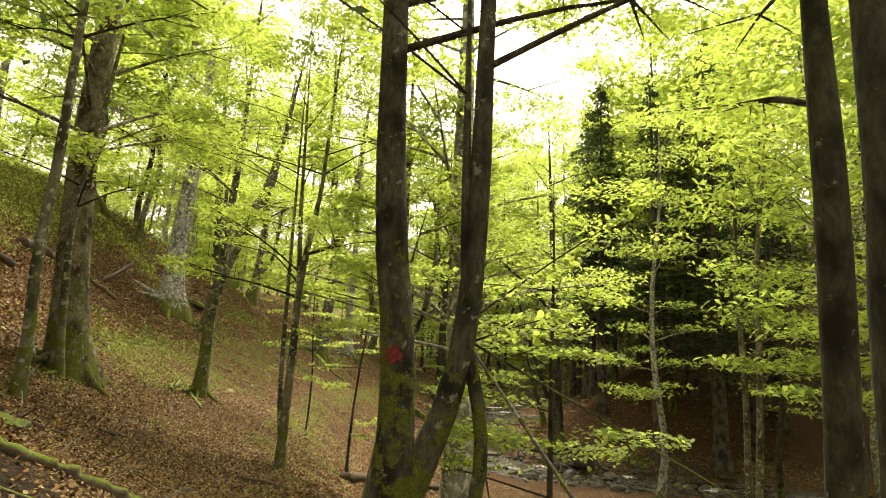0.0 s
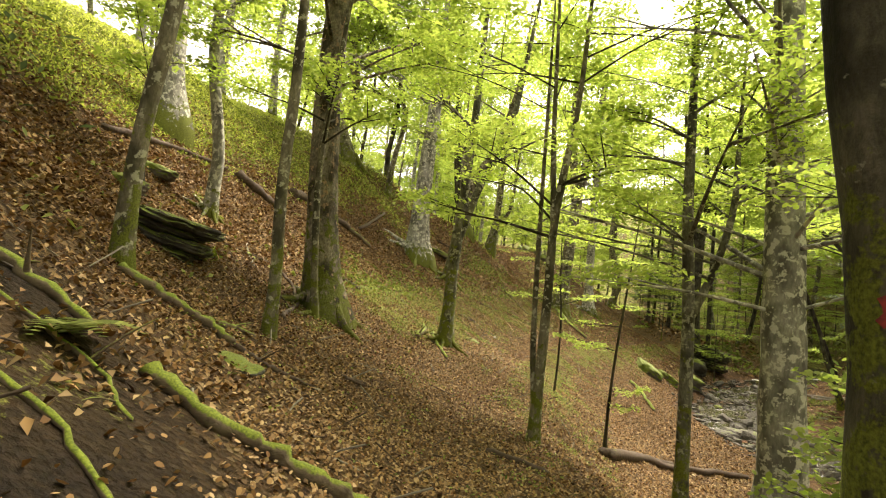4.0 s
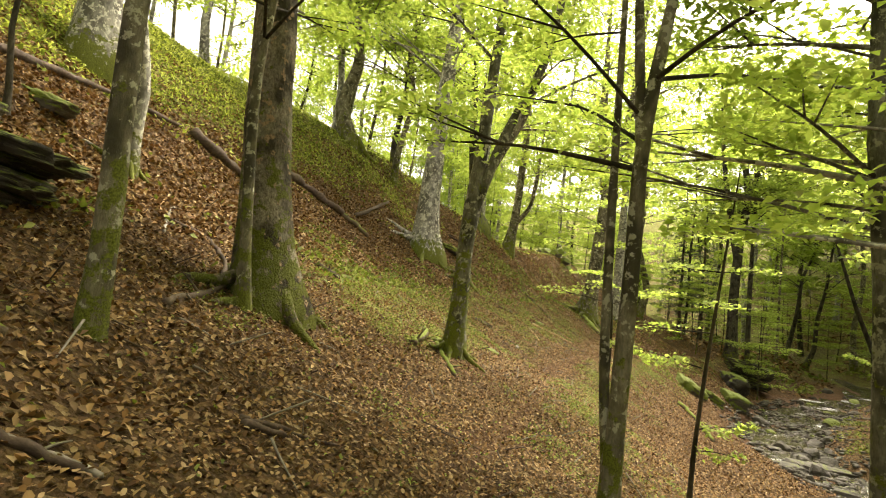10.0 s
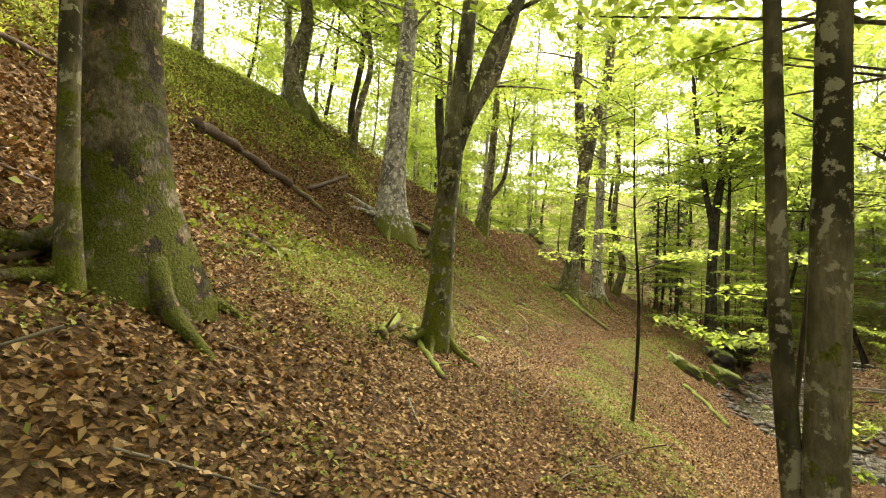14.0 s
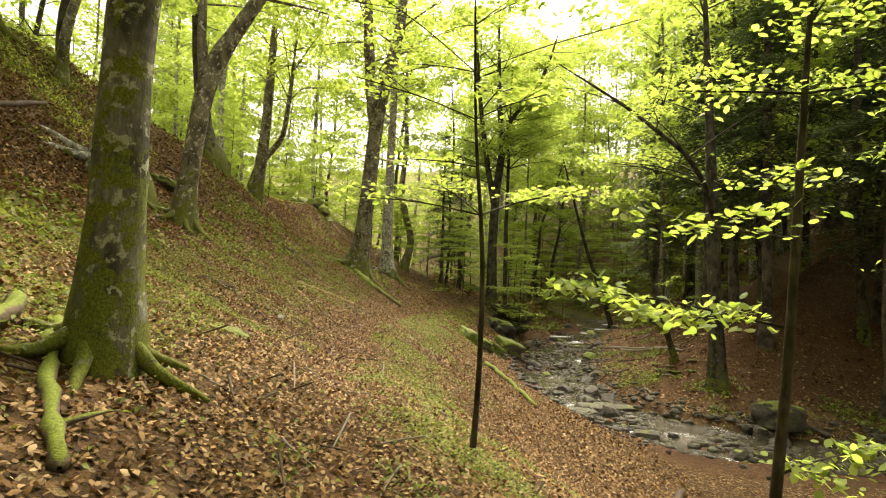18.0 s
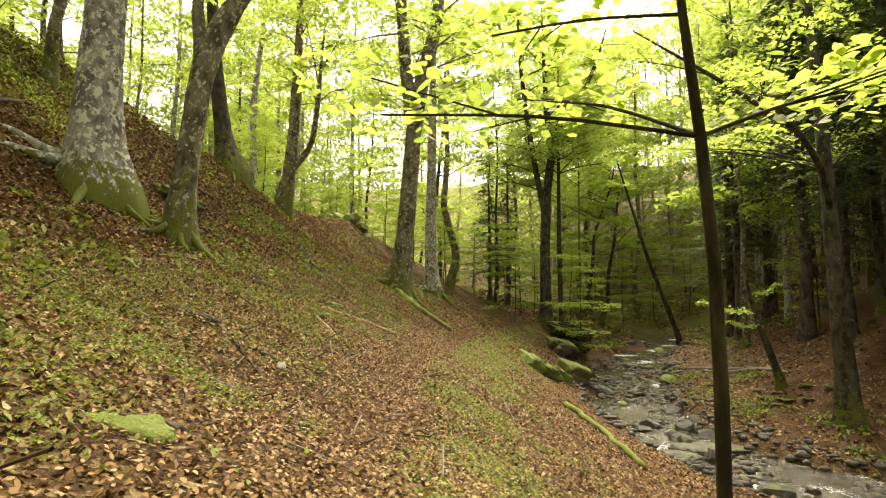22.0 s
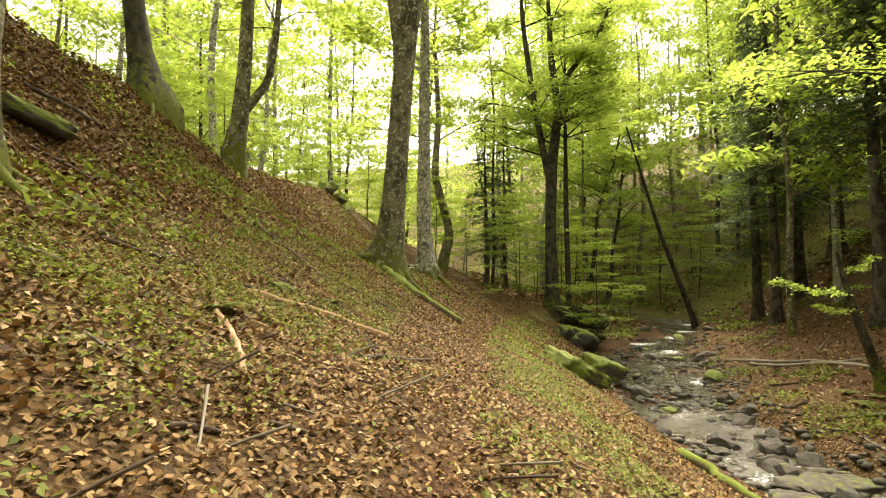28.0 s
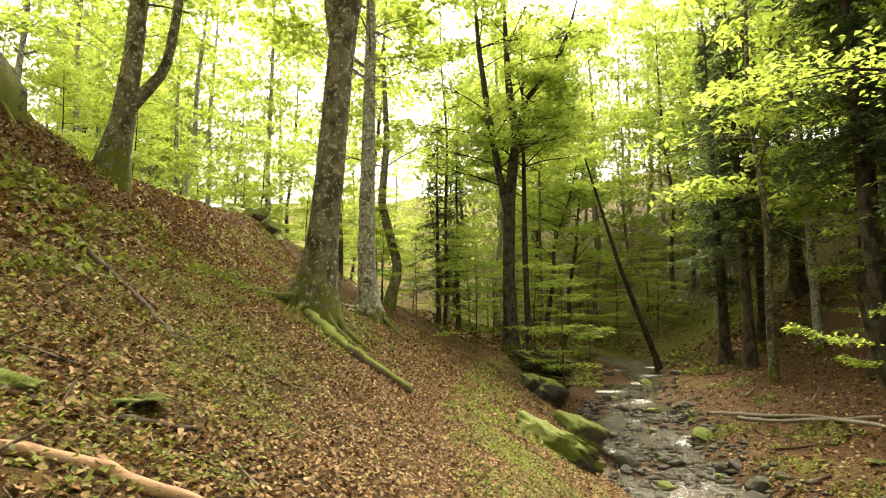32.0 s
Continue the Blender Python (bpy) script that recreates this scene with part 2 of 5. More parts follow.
def water_material():
    m, tree, b = material("brook_water", 0.08, 0.5)
    at = tree.nodes.new("ShaderNodeNewGeometry").outputs["Position"]
    foam = node(tree, "ShaderNodeAttribute")
    foam.attribute_name = "foam"
    white = maths(tree, "ADD", foam.outputs["Fac"], maths(tree, "MULTIPLY", maths(tree, "SUBTRACT", noise_node(tree, at, 7, 8, 0.85), 0.5), 3.0))
    white = maths(tree, "MULTIPLY", maths(tree, "SUBTRACT", white, 0.42), 2.6, clamp=True)
    col = ramp(tree, noise_node(tree, at, 2, 4), [(0.35, (0.024, 0.021, 0.01)), (0.65, (0.075, 0.062, 0.032))])
    tree.links.new(blend(tree, white, col, (0.75, 0.76, 0.74)), b.inputs["Base Color"])
    tree.links.new(maths(tree, "ADD", maths(tree, "MULTIPLY", white, 0.5), 0.08), b.inputs["Roughness"])
    bump(tree, b, noise_node(tree, at, 9, 6, 0.65), 0.8, 0.05)
    return m


WATER = water_material()


def wood_material(name, dark, light, moss):
    m, tree, b = material(name, 0.85, 0.25)
    obj = tree.nodes.new("ShaderNodeTexCoord").outputs["Object"]
    grain = noise_node(tree, obj, 14, 6, 0.7, (0.12, 1, 1))
    col = ramp(tree, grain, [(0.3, dark), (0.7, light)])
    geo = tree.nodes.new("ShaderNodeNewGeometry")
    sep = tree.nodes.new("ShaderNodeSeparateXYZ")
    tree.links.new(geo.outputs["Normal"], sep.inputs[0])
    up = maths(tree, "ADD", sep.outputs["Z"], maths(tree, "MULTIPLY", noise_node(tree, obj, 4, 5, 0.7), 1.6))
    up = maths(tree, "MULTIPLY", maths(tree, "SUBTRACT", up, 2.2 - moss), 5.0, clamp=True)
    mc = ramp(tree, noise_node(tree, obj, 60, 4), [(0.3, (0.05, 0.07, 0.008)), (0.7, (0.19, 0.23, 0.025))])
    tree.links.new(blend(tree, up, col, mc), b.inputs["Base Color"])
    bump(tree, b, grain, 0.6, 0.02)
    return m


ROT = wood_material("rotten_wood", (0.03, 0.02, 0.013), (0.11, 0.075, 0.05), 0.3)
MOSSWOOD = wood_material("mossy_wood", (0.05, 0.035, 0.02), (0.16, 0.12, 0.075), 0.95)
PALEWOOD = wood_material("barkless_wood", (0.24, 0.13, 0.07), (0.48, 0.32, 0.19), 0.0)
GREYWOOD = wood_material("weathered_wood", (0.12, 0.10, 0.075), (0.29, 0.26, 0.205), 0.35)

# ---- mesh helpers ----
def mesh_of(name, verts, faces, mat, smooth=False):
    """A mesh from numpy arrays; all faces have the same number of corners."""
    verts, faces = np.asarray(verts, np.float32), np.asarray(faces, np.int32)
    me = bpy.data.meshes.new(name)
    n = faces.shape[1]
    me.vertices.add(len(verts))
    me.vertices.foreach_set("co", verts.ravel())
    me.loops.add(faces.size)
    me.loops.foreach_set("vertex_index", faces.ravel())
    me.polygons.add(len(faces))
    me.polygons.foreach_set("loop_start", np.arange(0, faces.size, n, dtype=np.int32))
    me.polygons.foreach_set("loop_total", np.full(len(faces), n, np.int32))
    if smooth:
        me.polygons.foreach_set("use_smooth", np.ones(len(faces), bool))
    me.update(calc_edges=True)
    me.materials.append(mat)
    return me


def part(name, me, parent=None, label=""):
    ob = new(name, me)
    if parent is not None:
        ob.parent = parent
    return tagged(ob, label=label) if label else ob


def attribute(me, name, values):
    a = me.attributes.new(name, "FLOAT", "POINT")
    a.data.foreach_set("value", np.asarray(values, np.float32))


def tube(points, radii, sides=8, rng=None, rough=0.0, flare=0.0):
    """Verts and quads of a limb along points; flare: root swellings at its foot."""
    pts, radii = np.asarray(points, float), np.asarray(radii, float)
    tang = np.gradient(pts, axis=0)
    tang /= np.linalg.norm(tang, axis=1)[:, None] + 1e-9
    side = np.cross(tang, (0.31, 0.95, 0.07))
    side /= np.linalg.norm(side, axis=1)[:, None] + 1e-9
    other = np.cross(tang, side)
    a = np.linspace(0, 2 * np.pi, sides, endpoint=False)
    r = radii[:, None] * np.ones(sides)
    if rng is not None and rough:
        r = r * (1 + rough * rng.normal(size=r.shape))
    if flare:
        run = np.clip(pts[:, 2], 0, None)
        lobes = 0.55 + 0.75 * np.clip(np.cos(a * 3 + pts[0, 0] * 5) + 0.6 * np.cos(a * 5 + pts[0, 1] * 3), 0, None)
        r = r * (1 + flare * np.exp(-run / (radii[0] * 2.2))[:, None] * lobes)
    ring = pts[:, None] + r[..., None] * (np.cos(a)[None, :, None] * side[:, None] + np.sin(a)[None, :, None] * other[:, None])
    n = len(pts)
    i, j = np.meshgrid(np.arange(n - 1), np.arange(sides), indexing="ij")
    k = (j + 1) % sides
    quads = np.stack([i * sides + j, i * sides + k, (i + 1) * sides + k, (i + 1) * sides + j], -1).reshape(-1, 4)
    return ring.reshape(-1, 3), quads


def joined(pieces):
    verts, faces, at = [], [], 0
    for v, q in pieces:
        verts.append(v)
        faces.append(q + at)
        at += len(v)
    return np.concatenate(verts), np.concatenate(faces)


def curve(points, count):
    """A smooth line through a few points."""
    pts = np.asarray(points, float)
    run = np.r_[0, np.cumsum(np.linalg.norm(np.diff(pts, axis=0), axis=1))]
    t = np.linspace(0, run[-1], count)
    out = np.stack([np.interp(t, run, pts[:, c]) for c in range(3)], 1)
    for _ in range(max(1, count // (3 * len(pts)))):
        out[1:-1] = (out[:-2] + 2 * out[1:-1] + out[2:]) / 4
    return out


def leaf_ovals(centres, size, rng, tilt=0.5, curl=0.35):
    """Oval leaves of four triangles, curled at the rim."""
    n = len(centres)
    turn = rng.uniform(0, 2 * np.pi, n)
    s = size * rng.uniform(0.65, 1.3, n)
    nx, ny = rng.normal(0, tilt, n), rng.normal(0, tilt, n)
    u = np.stack([np.cos(turn), np.sin(turn), -nx * np.cos(turn) - ny * np.sin(turn)], 1) * (s * 0.75)[:, None]
    v = np.stack([-np.sin(turn), np.cos(turn), nx * np.sin(turn) - ny * np.cos(turn)], 1) * (s * 0.5)[:, None]
    lift = np.zeros((n, 3))
    lift[:, 2] = rng.uniform(-0.4, 1, n) * curl * s
    verts = np.stack([centres - u, centres - u * 0.35 + v + lift, centres + u * 0.45 + v * 0.9 + lift, centres + u, centres + u * 0.45 - v * 0.9 + lift * 0.7, centres - u * 0.35 - v + lift * 0.5], 1).reshape(-1, 3)
    b = np.arange(n)[:, None] * 6
    return verts, np.concatenate([b + (0, 5, 1), b + (1, 5, 4), b + (1, 4, 2), b + (2, 4, 3)])


def leaf_quads(centres, size, rng, tilt=0.45, long=1.5, fold=0.25):
    """Small pointed leaves: two triangles each, folded a little along the midrib."""
    n = len(centres)
    turn = rng.uniform(0, 2 * np.pi, n)
    s = size * rng.uniform(0.7, 1.25, n)
    nx, ny = rng.normal(0, tilt, n), rng.normal(0, tilt, n)
    u = np.stack([np.cos(turn), np.sin(turn), -nx * np.cos(turn) - ny * np.sin(turn)], 1)
    v = np.stack([-np.sin(turn), np.cos(turn), nx * np.sin(turn) - ny * np.cos(turn)], 1)
    u *= (s * long / 2)[:, None]
    v *= (s / 2)[:, None]
    drop = np.zeros((n, 3))
    drop[:, 2] = fold * s
    verts = np.stack([centres - u, centres + v + drop, centres + u, centres - v + drop], 1).reshape(-1, 3)
    base = np.arange(n)[:, None] * 4
    return verts, np.concatenate([base + (0, 1, 2), base + (0, 2, 3)])

# ---- lie of the land ----
WALK_Y = np.array([-14, 0, 3, 5.3, 7, 9, 11.4, 13.7, 17.5, 20, 23.3, 27.7, 31, 38, 45, 60, 90])
WALK_X = np.array([2.5, -1.4, -2.35, -3.4, -4.3, -5.1, -5.65, -6.1, -6.5, -6.9, -7.5, -7.5, -7.2, -6.9, -6.3, -3.5, 8])
WALK_Z = np.array([1.5, 1.15, 1.05, .72, .56, .33, .25, .22, .24, .25, .15, .4, .3, .0, -.25, -.5, 0])
RISE_S = np.array([0, 2, 4, 6, 8, 10, 12, 14, 16, 18, 22, 30, 60, 400])
RISE_Z = np.array([0, .8, 1.66, 2.7, 3.8, 5.5, 7.3, 9.2, 10.8, 11.8, 13, 14, 16, 22])
BROOK = np.array([(200, 30), (40, 30.5), (17, 31.5), (10, 32.5), (5, 34), (1.6, 38), (1.2, 44), (3, 52), (6.5, 61), (11.5, 72), (14, 81), (11, 92), (0, 104), (-30, 125), (-90, 150)], float)
BROOK_Z = np.array([-6, -4.3, -4.05, -4, -3.95, -3.85, -3.7, -3.5, -3.2, -2.8, -2.4, -2.0, -1.5, 0, 3])


def brook(x, y):
    """Distance to the middle of the brook, its water level there, and the side (+1: the far bank)."""
    best, level, side = np.full(x.shape, 1e9), np.zeros(x.shape), np.ones(x.shape)
    for (ax, ay), (bx, by), az, bz in zip(BROOK[:-1], BROOK[1:], BROOK_Z[:-1], BROOK_Z[1:]):
        ux, uy = bx - ax, by - ay
        k = np.clip(((x - ax) * ux + (y - ay) * uy) / (ux * ux + uy * uy), 0, 1)
        d = np.hypot(x - ax - k * ux, y - ay - k * uy)
        near = d < best
        best, level = np.where(near, d, best), np.where(near, az + k * (bz - az), level)
        side = np.where(near, np.sign(ux * (y - ay) - uy * (x - ax) + 1e-9) * -1, side)
    return best, level, side


def wave(x, y, size, seed=0.0):
    """Smooth made-up unevenness between -1 and 1."""
    x, y = x / size + seed * 1.7, y / size - seed * 2.3
    return (np.sin(1.9 * x + 1.3 * np.sin(1.1 * y)) + np.sin(2.3 * y + 1.7 * np.sin(0.9 * x + 1)) + np.sin(1.4 * (x + y) + 2 * np.sin(0.7 * (x - y)))) / 3


def land(x, y):
    x, y = np.asarray(x, float), np.asarray(y, float)
    s = x - np.interp(y, WALK_Y, WALK_X)
    z0 = np.interp(y, WALK_Y, WALK_Z)
    up = np.interp(-s, RISE_S, RISE_Z) * np.interp(y, [25, 32, 38, 43.6, 50, 60, 80], [1, 1.0, 1.3, 1.2, 1.2, 1.05, 0.3])
    crest = np.interp(y, [24, 31, 37, 43.6, 52, 60, 80], [30, 12, 7.7, 6.7, 7.2, 8.3, 6])
    up = np.where(up > crest, crest + 0.08 * (up - crest), up) + 0.35 * np.exp(-((s + 3.4) / 1.8) ** 2) * np.interp(y, [34, 40, 55, 65], [0, 1, 1, 0])
    ledge = np.clip(s - 0.35, 0, None)
    fall = np.interp(y, [-14, 8, 12, 16], [0.10, 0.11, 0.24, 0.42])
    bank = z0 + np.where(s < 0, up, -fall * np.minimum(ledge, 5) - 0.45 * np.clip(ledge - 5, 0, None) - 0.07 * fall * np.clip(s, 0, 5) ** 2)
    d, level, side = brook(x, y)
    wide = 2.0 + 0.5 * wave(x, y, 4)
    bed = level - 0.15 + 0.09 * wave(x, y, 0.7) + 0.06 * wave(x, y, 0.31, 3) + 0.13 * wave(x, y, 2.1, 17)
    near = level + 0.9 * np.clip(d - wide, 0, None)
    far = level + 0.15 + np.interp(d - wide, [0, 0.6, 4, 8, 14, 30, 60, 400], [0, .25, 0.8, 2.9, 7, 19, 36, 90])
    bank = np.where(side > 0, far, np.minimum(np.maximum(bank, level + 0.1), near + 0.2))
    k = np.clip((d - wide + 0.3) / 0.6, 0, 1)
    z = bed * (1 - k) + bank * k
    rough = np.clip(np.hypot(x + 6, y - 16) / 30, 0.4, 2)
    return z + 0.05 * wave(x, y, 1.3) * rough + 0.03 * wave(x, y, 0.5, 2) + 0.25 * wave(x, y, 6, 5) * np.clip((np.abs(s) - 2) / 6, 0, 1) * k

# ---- ground and brook ----
def grid(lo, hi, dense_lo, dense_hi, step, grow=1.18):
    inner = list(np.arange(dense_lo, dense_hi, step))
    out, d, at = [], step, dense_hi
    while at < hi:
        out.append(at)
        d *= grow
        at += d
    out.append(hi)
    low, d, at = [], step * grow, dense_lo - step
    while at > lo:
        low.append(at)
        d *= grow
        at -= d
    low.append(lo)
    return np.array(low[::-1] + inner + out)


def greenness(x, y):
    """Where herbs and moss cover the floor: verges of the trail, the open slope, the crest."""
    s = x - np.interp(y, WALK_Y, WALK_X)
    verge = np.exp(-((s - 1.1) / 1.3) ** 2) * np.clip((y - 12) / 6, 0, 1) * (0.52 + 0.25 * wave(x, y, 0.9, 31))
    slope = np.exp(-((s + 3.2) / 2.0) ** 2) * np.interp(y, [10, 17, 28, 60], [0, 0.5, 0.45, 0.3])
    band = np.exp(-((s + 4.8) / 2.2) ** 2) * np.interp(y, [13, 18, 30, 60], [0, 0.7, 0.42, 0.28])
    crest = np.clip((-s - 9.5) / 3, 0, 1) * np.interp(y, [0, 22, 32, 70], [1.0, 0.7, 0.55, 0.45])
    far = np.clip((-s - 1.5) / 3, 0, 1) * np.clip((y - 24) / 8, 0, 1) * (0.24 + 0.45 * wave(x, y, 2.4, 21))
    d, level, side = brook(x, y)
    shore = np.where(side > 0, np.exp(-((d - 4.2) / 1.4) ** 2), 0) * np.clip((y - 32) / 4, 0, 1) * (0.35 + 0.35 * wave(x, y, 1.5, 8))
    start = np.clip((-s - 0.8) / 0.8, 0, 1) * np.clip((6.5 - y) / 2, 0, 1) * (0.2 + 0.5 * wave(x, y, 0.8, 41)) * np.clip((s + 6) / 2, 0, 1)
    bend = np.clip((y - 72) / 10, 0, 0.75) * (0.8 + 0.3 * wave(x, y, 5, 33))
    return np.clip(np.maximum.reduce([start, verge, slope, band, crest, far, shore, bend]) + 0.12 * wave(x, y, 2.2, 7), 0, 1)


def trailness(x, y):
    s = x - np.interp(y, WALK_Y, WALK_X) + 0.15 + 0.12 * wave(y, y * 0, 3)
    path = np.exp(-(s / 0.2) ** 4) * np.clip((y - 8) / 8, 0.15, 0.85) * (0.8 + 0.2 * wave(x, y, 0.6, 51))
    d, _, side = brook(x, y)
    earth = np.where(side > 0, np.clip((d - 2.6) / 2, 0, 0.75) * np.clip((20 - d) / 6, 0.2, 1) * np.clip((84 - y) / 8, 0, 1), np.clip((5.0 - d) / 2, 0, 0.7)) * (0.75 + 0.3 * wave(x, y, 1.4, 52))
    return np.maximum(path, earth)


def shaded_humusness(x, y):
    """Dark bare earth under the start rocks, deepened for shade, and under far firs."""
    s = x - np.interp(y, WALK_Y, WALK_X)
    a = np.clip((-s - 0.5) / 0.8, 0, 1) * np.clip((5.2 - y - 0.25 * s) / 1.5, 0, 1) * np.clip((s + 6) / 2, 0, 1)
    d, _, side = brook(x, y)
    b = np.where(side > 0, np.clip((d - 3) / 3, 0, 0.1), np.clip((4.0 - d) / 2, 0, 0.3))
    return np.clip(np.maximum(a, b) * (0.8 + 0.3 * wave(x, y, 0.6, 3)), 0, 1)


def build_ground():
    xs, ys = grid(-420, 420, -15, 9, 0.16), grid(-300, 600, -1.5, 47, 0.17)
    gx, gy = np.meshgrid(xs, ys)
    gz = land(gx, gy)
    n, m = gx.shape
    i, j = np.meshgrid(np.arange(n - 1), np.arange(m - 1), indexing="ij")
    quads = np.stack([i * m + j, i * m + j + 1, (i + 1) * m + j + 1, (i + 1) * m + j], -1).reshape(-1, 4)
    me = mesh_of("ground", np.stack([gx, gy, gz], -1).reshape(-1, 3), quads, GROUND, True)
    attribute(me, "green", greenness(gx, gy).ravel())
    attribute(me, "trail", trailness(gx, gy).ravel())
    attribute(me, "shaded_humus", shaded_humusness(gx, gy).ravel())
    tagged(new("ground", me), "sloping forest floor of brown beech leaves with green herb patches", "ground", kind="structure")


def build_water():
    """The running brook: a sheet that steps down over low cascades."""
    run = np.r_[0, np.cumsum(np.linalg.norm(np.diff(BROOK, axis=0), axis=1))]
    t = np.arange(run[0] + 150, run[-2], 0.3)
    cx, cy, cz = (np.interp(t, run, a) for a in (BROOK[:, 0], BROOK[:, 1], BROOK_Z))
    for _ in range(6):
        cx[1:-1], cy[1:-1] = (cx[:-2] + 2 * cx[1:-1] + cx[2:]) / 4, (cy[:-2] + 2 * cy[1:-1] + cy[2:]) / 4
    dx, dy = np.gradient(cx), np.gradient(cy)
    w = np.hypot(dx, dy)
    across = np.linspace(-3.0, 3.0, 31)
    gx, gy = cx[:, None] - (dy / w)[:, None] * across, cy[:, None] + (dx / w)[:, None] * across
    _, level, _ = brook(gx, gy)
    foam = np.clip(0.75 * wave(gx, gy, 1.5, 4) + 0.35 * wave(gx, gy, 0.8, 9) - 0.05, 0, 0.7)
    gz = level - 0.07 + 0.02 * wave(gx, gy, 0.4) + 0.06 * foam
    n, m = gx.shape
    i, j = np.meshgrid(np.arange(n - 1), np.arange(m - 1), indexing="ij")
    quads = np.stack([i * m + j, i * m + j + 1, (i + 1) * m + j + 1, (i + 1) * m + j], -1).reshape(-1, 4)
    me = mesh_of("water", np.stack([gx, gy, gz], -1).reshape(-1, 3), quads, WATER, True)
    attribute(me, "foam", foam.ravel())
    tagged(new("water", me), "shallow clear brook running white over low stone steps", "water", kind="structure")


build_ground()
build_water()

# ---- trees ----
def sprays(tips, ways, rng, count, spread, leaf, droop=0.1, flat=0.07, oval=False, tilt=0.45, long=1.5):
    """Flat layered sprays of leaves round branch tips."""
    tips, ways = np.asarray(tips), np.asarray(ways)
    idx = np.repeat(np.arange(len(tips)), count)
    n = len(idx)
    along = rng.uniform(-1.0, 0.35, n) * spread
    off = rng.normal(0, 0.42, n) * spread * (0.75 - 0.35 * along / spread)
    w = ways[idx]
    side = np.stack([-w[:, 1], w[:, 0], np.zeros(n)], 1)
    c = tips[idx] + w * along[:, None] + side * off[:, None]
    c[:, 2] += rng.normal(0, flat, n) * spread - droop * np.abs(off) - droop * np.clip(along, 0, None)
    return leaf_ovals(c, leaf, rng, 0.35, 0.2) if oval else leaf_quads(c, leaf, rng, tilt, long)


def make_tree(name, x, y, r, h, mat, label, stems=None, lean=(0, 0), low=4.0, branches=26, reach=3.0, leaves=95, leaf=0.105,
              flare=0.5, seed=1, twigs=True, category="tree", group="", spread=0.9, rise=0.35, roots=0, flat=0.07, oval=False, tilt=0.35, long=1.6, plates=()):
    """A broad-leaved tree: trunk and stems, limbs, and a crown of layered leaf sprays. stems: lists of points from the foot, the last value a radius factor."""
    rng = np.random.default_rng(seed)
    base = float(land(x, y)) - 0.12
    root = tagged(new(name), label, category, group)
    root.location = (x, y, base)
    if stems is None:
        wob = r * 1.2
        stems = [[(0, 0, 0, 1.0), *[(lean[0] * k + rng.normal(0, wob), lean[1] * k + rng.normal(0, wob), h * k, (1 - k) ** 0.75 * 0.88 + 0.06) for k in (0.12, 0.3, 0.5, 0.75)], (lean[0], lean[1], h, 0.06)]]
    pieces, lines = [], []
    for k, st in enumerate(stems):
        st = np.asarray(st, float)
        if k == 0:
            st = np.vstack([(st[0, 0], st[0, 1], -0.5 - 1.6 * r, st[0, 3]), st])
        count = max(10, int(st[-1, 2] * (2.2 if twigs else 0.7)))
        line = curve(st[:, :3], count)
        run = np.linspace(0, 1, count)
        know = np.r_[0, np.cumsum(np.linalg.norm(np.diff(st[:, :3], axis=0), axis=1))]
        rad = np.interp(run * know[-1], know, st[:, 3]) * r
        pieces.append(tube(line, rad, (14 if r > 0.1 else 9) if twigs else 8, rng, 0.03, flare if k == 0 else 0))
        lines.append((line, rad))
    v, q = joined(pieces)
    part("trunk", mesh_of("trunk", v, q, mat, True), root)
    for k in range(roots):
        a = 2 * np.pi * (k + rng.uniform(-0.3, 0.3)) / roots
        o, L = np.array([np.cos(a), np.sin(a)]), r * rng.uniform(2.2, 4.2)
        turn = np.array([-o[1], o[0]]) * rng.normal(0, 0.25)
        pts = [(*(o * r * 0.55), r * 1.2 + 0.15)]
        for f in (0.35, 0.7, 1.0):
            p = o * (r + L * f) + turn * L * f * f
            pts.append((*p, float(land(x + p[0], y + p[1])) - base + (0.05 if f < 1 else -0.12) * min(1, r * 4)))
        v, q = tube(curve(pts, 9), np.linspace(r * 0.42, r * 0.08, 9), 8, rng, 0.05)
        part("root", mesh_of("root", v, q, mat, True), root)
    limbs, tips, ways = [], [], []
    for k in range(branches):
        first = len(limbs)
        line, rad = lines[rng.integers(len(lines))]
        hi = line[:, 2]
        z = rng.uniform(low, max(low + 0.2, hi[-1] * 0.98))
        i = min(int(np.searchsorted(hi, z)), len(line) - 1)
        a = rng.uniform(0, 2 * np.pi)
        out = np.array([np.cos(a), np.sin(a), 0])
        grow = reach * rng.uniform(0.45, 1.1) * (1 - 0.6 * max(0, (z - low) / max(1e-3, hi[-1] - low) - 0.3))
        bend = rng.normal(0, 0.15, 3) * grow
        pts = [line[i], line[i] + out * grow * 0.45 + (0, 0, grow * rise * 0.6) + bend * 0.5, line[i] + out * grow + (0, 0, grow * rise) + bend]
        rb = max(0.012 if r > 0.08 else 0.006, min(rad[i] * 0.45, 0.012 * grow + 0.008))
        limbs.append(tube(curve(pts, 7), np.linspace(rb, 0.006, 7), 5) if twigs else tube(pts, np.linspace(rb, 0.01, 3), 3))
        tips.append(pts[2])
        ways.append(out)
        for _ in range(2):
            f, b = rng.uniform(0.4, 0.9), a + rng.choice((-1, 1)) * rng.uniform(0.5, 1.0)
            o2 = np.array([np.cos(b), np.sin(b), 0])
            p0 = np.array(pts[1]) + (np.array(pts[2]) - pts[1]) * (f - 0.4)
            p1 = p0 + o2 * grow * 0.45 + (0, 0, 0.08 * grow)
            if twigs:
                limbs.append(tube(curve([p0, p1], 4), np.linspace(rb * 0.5, 0.004, 4), 4))
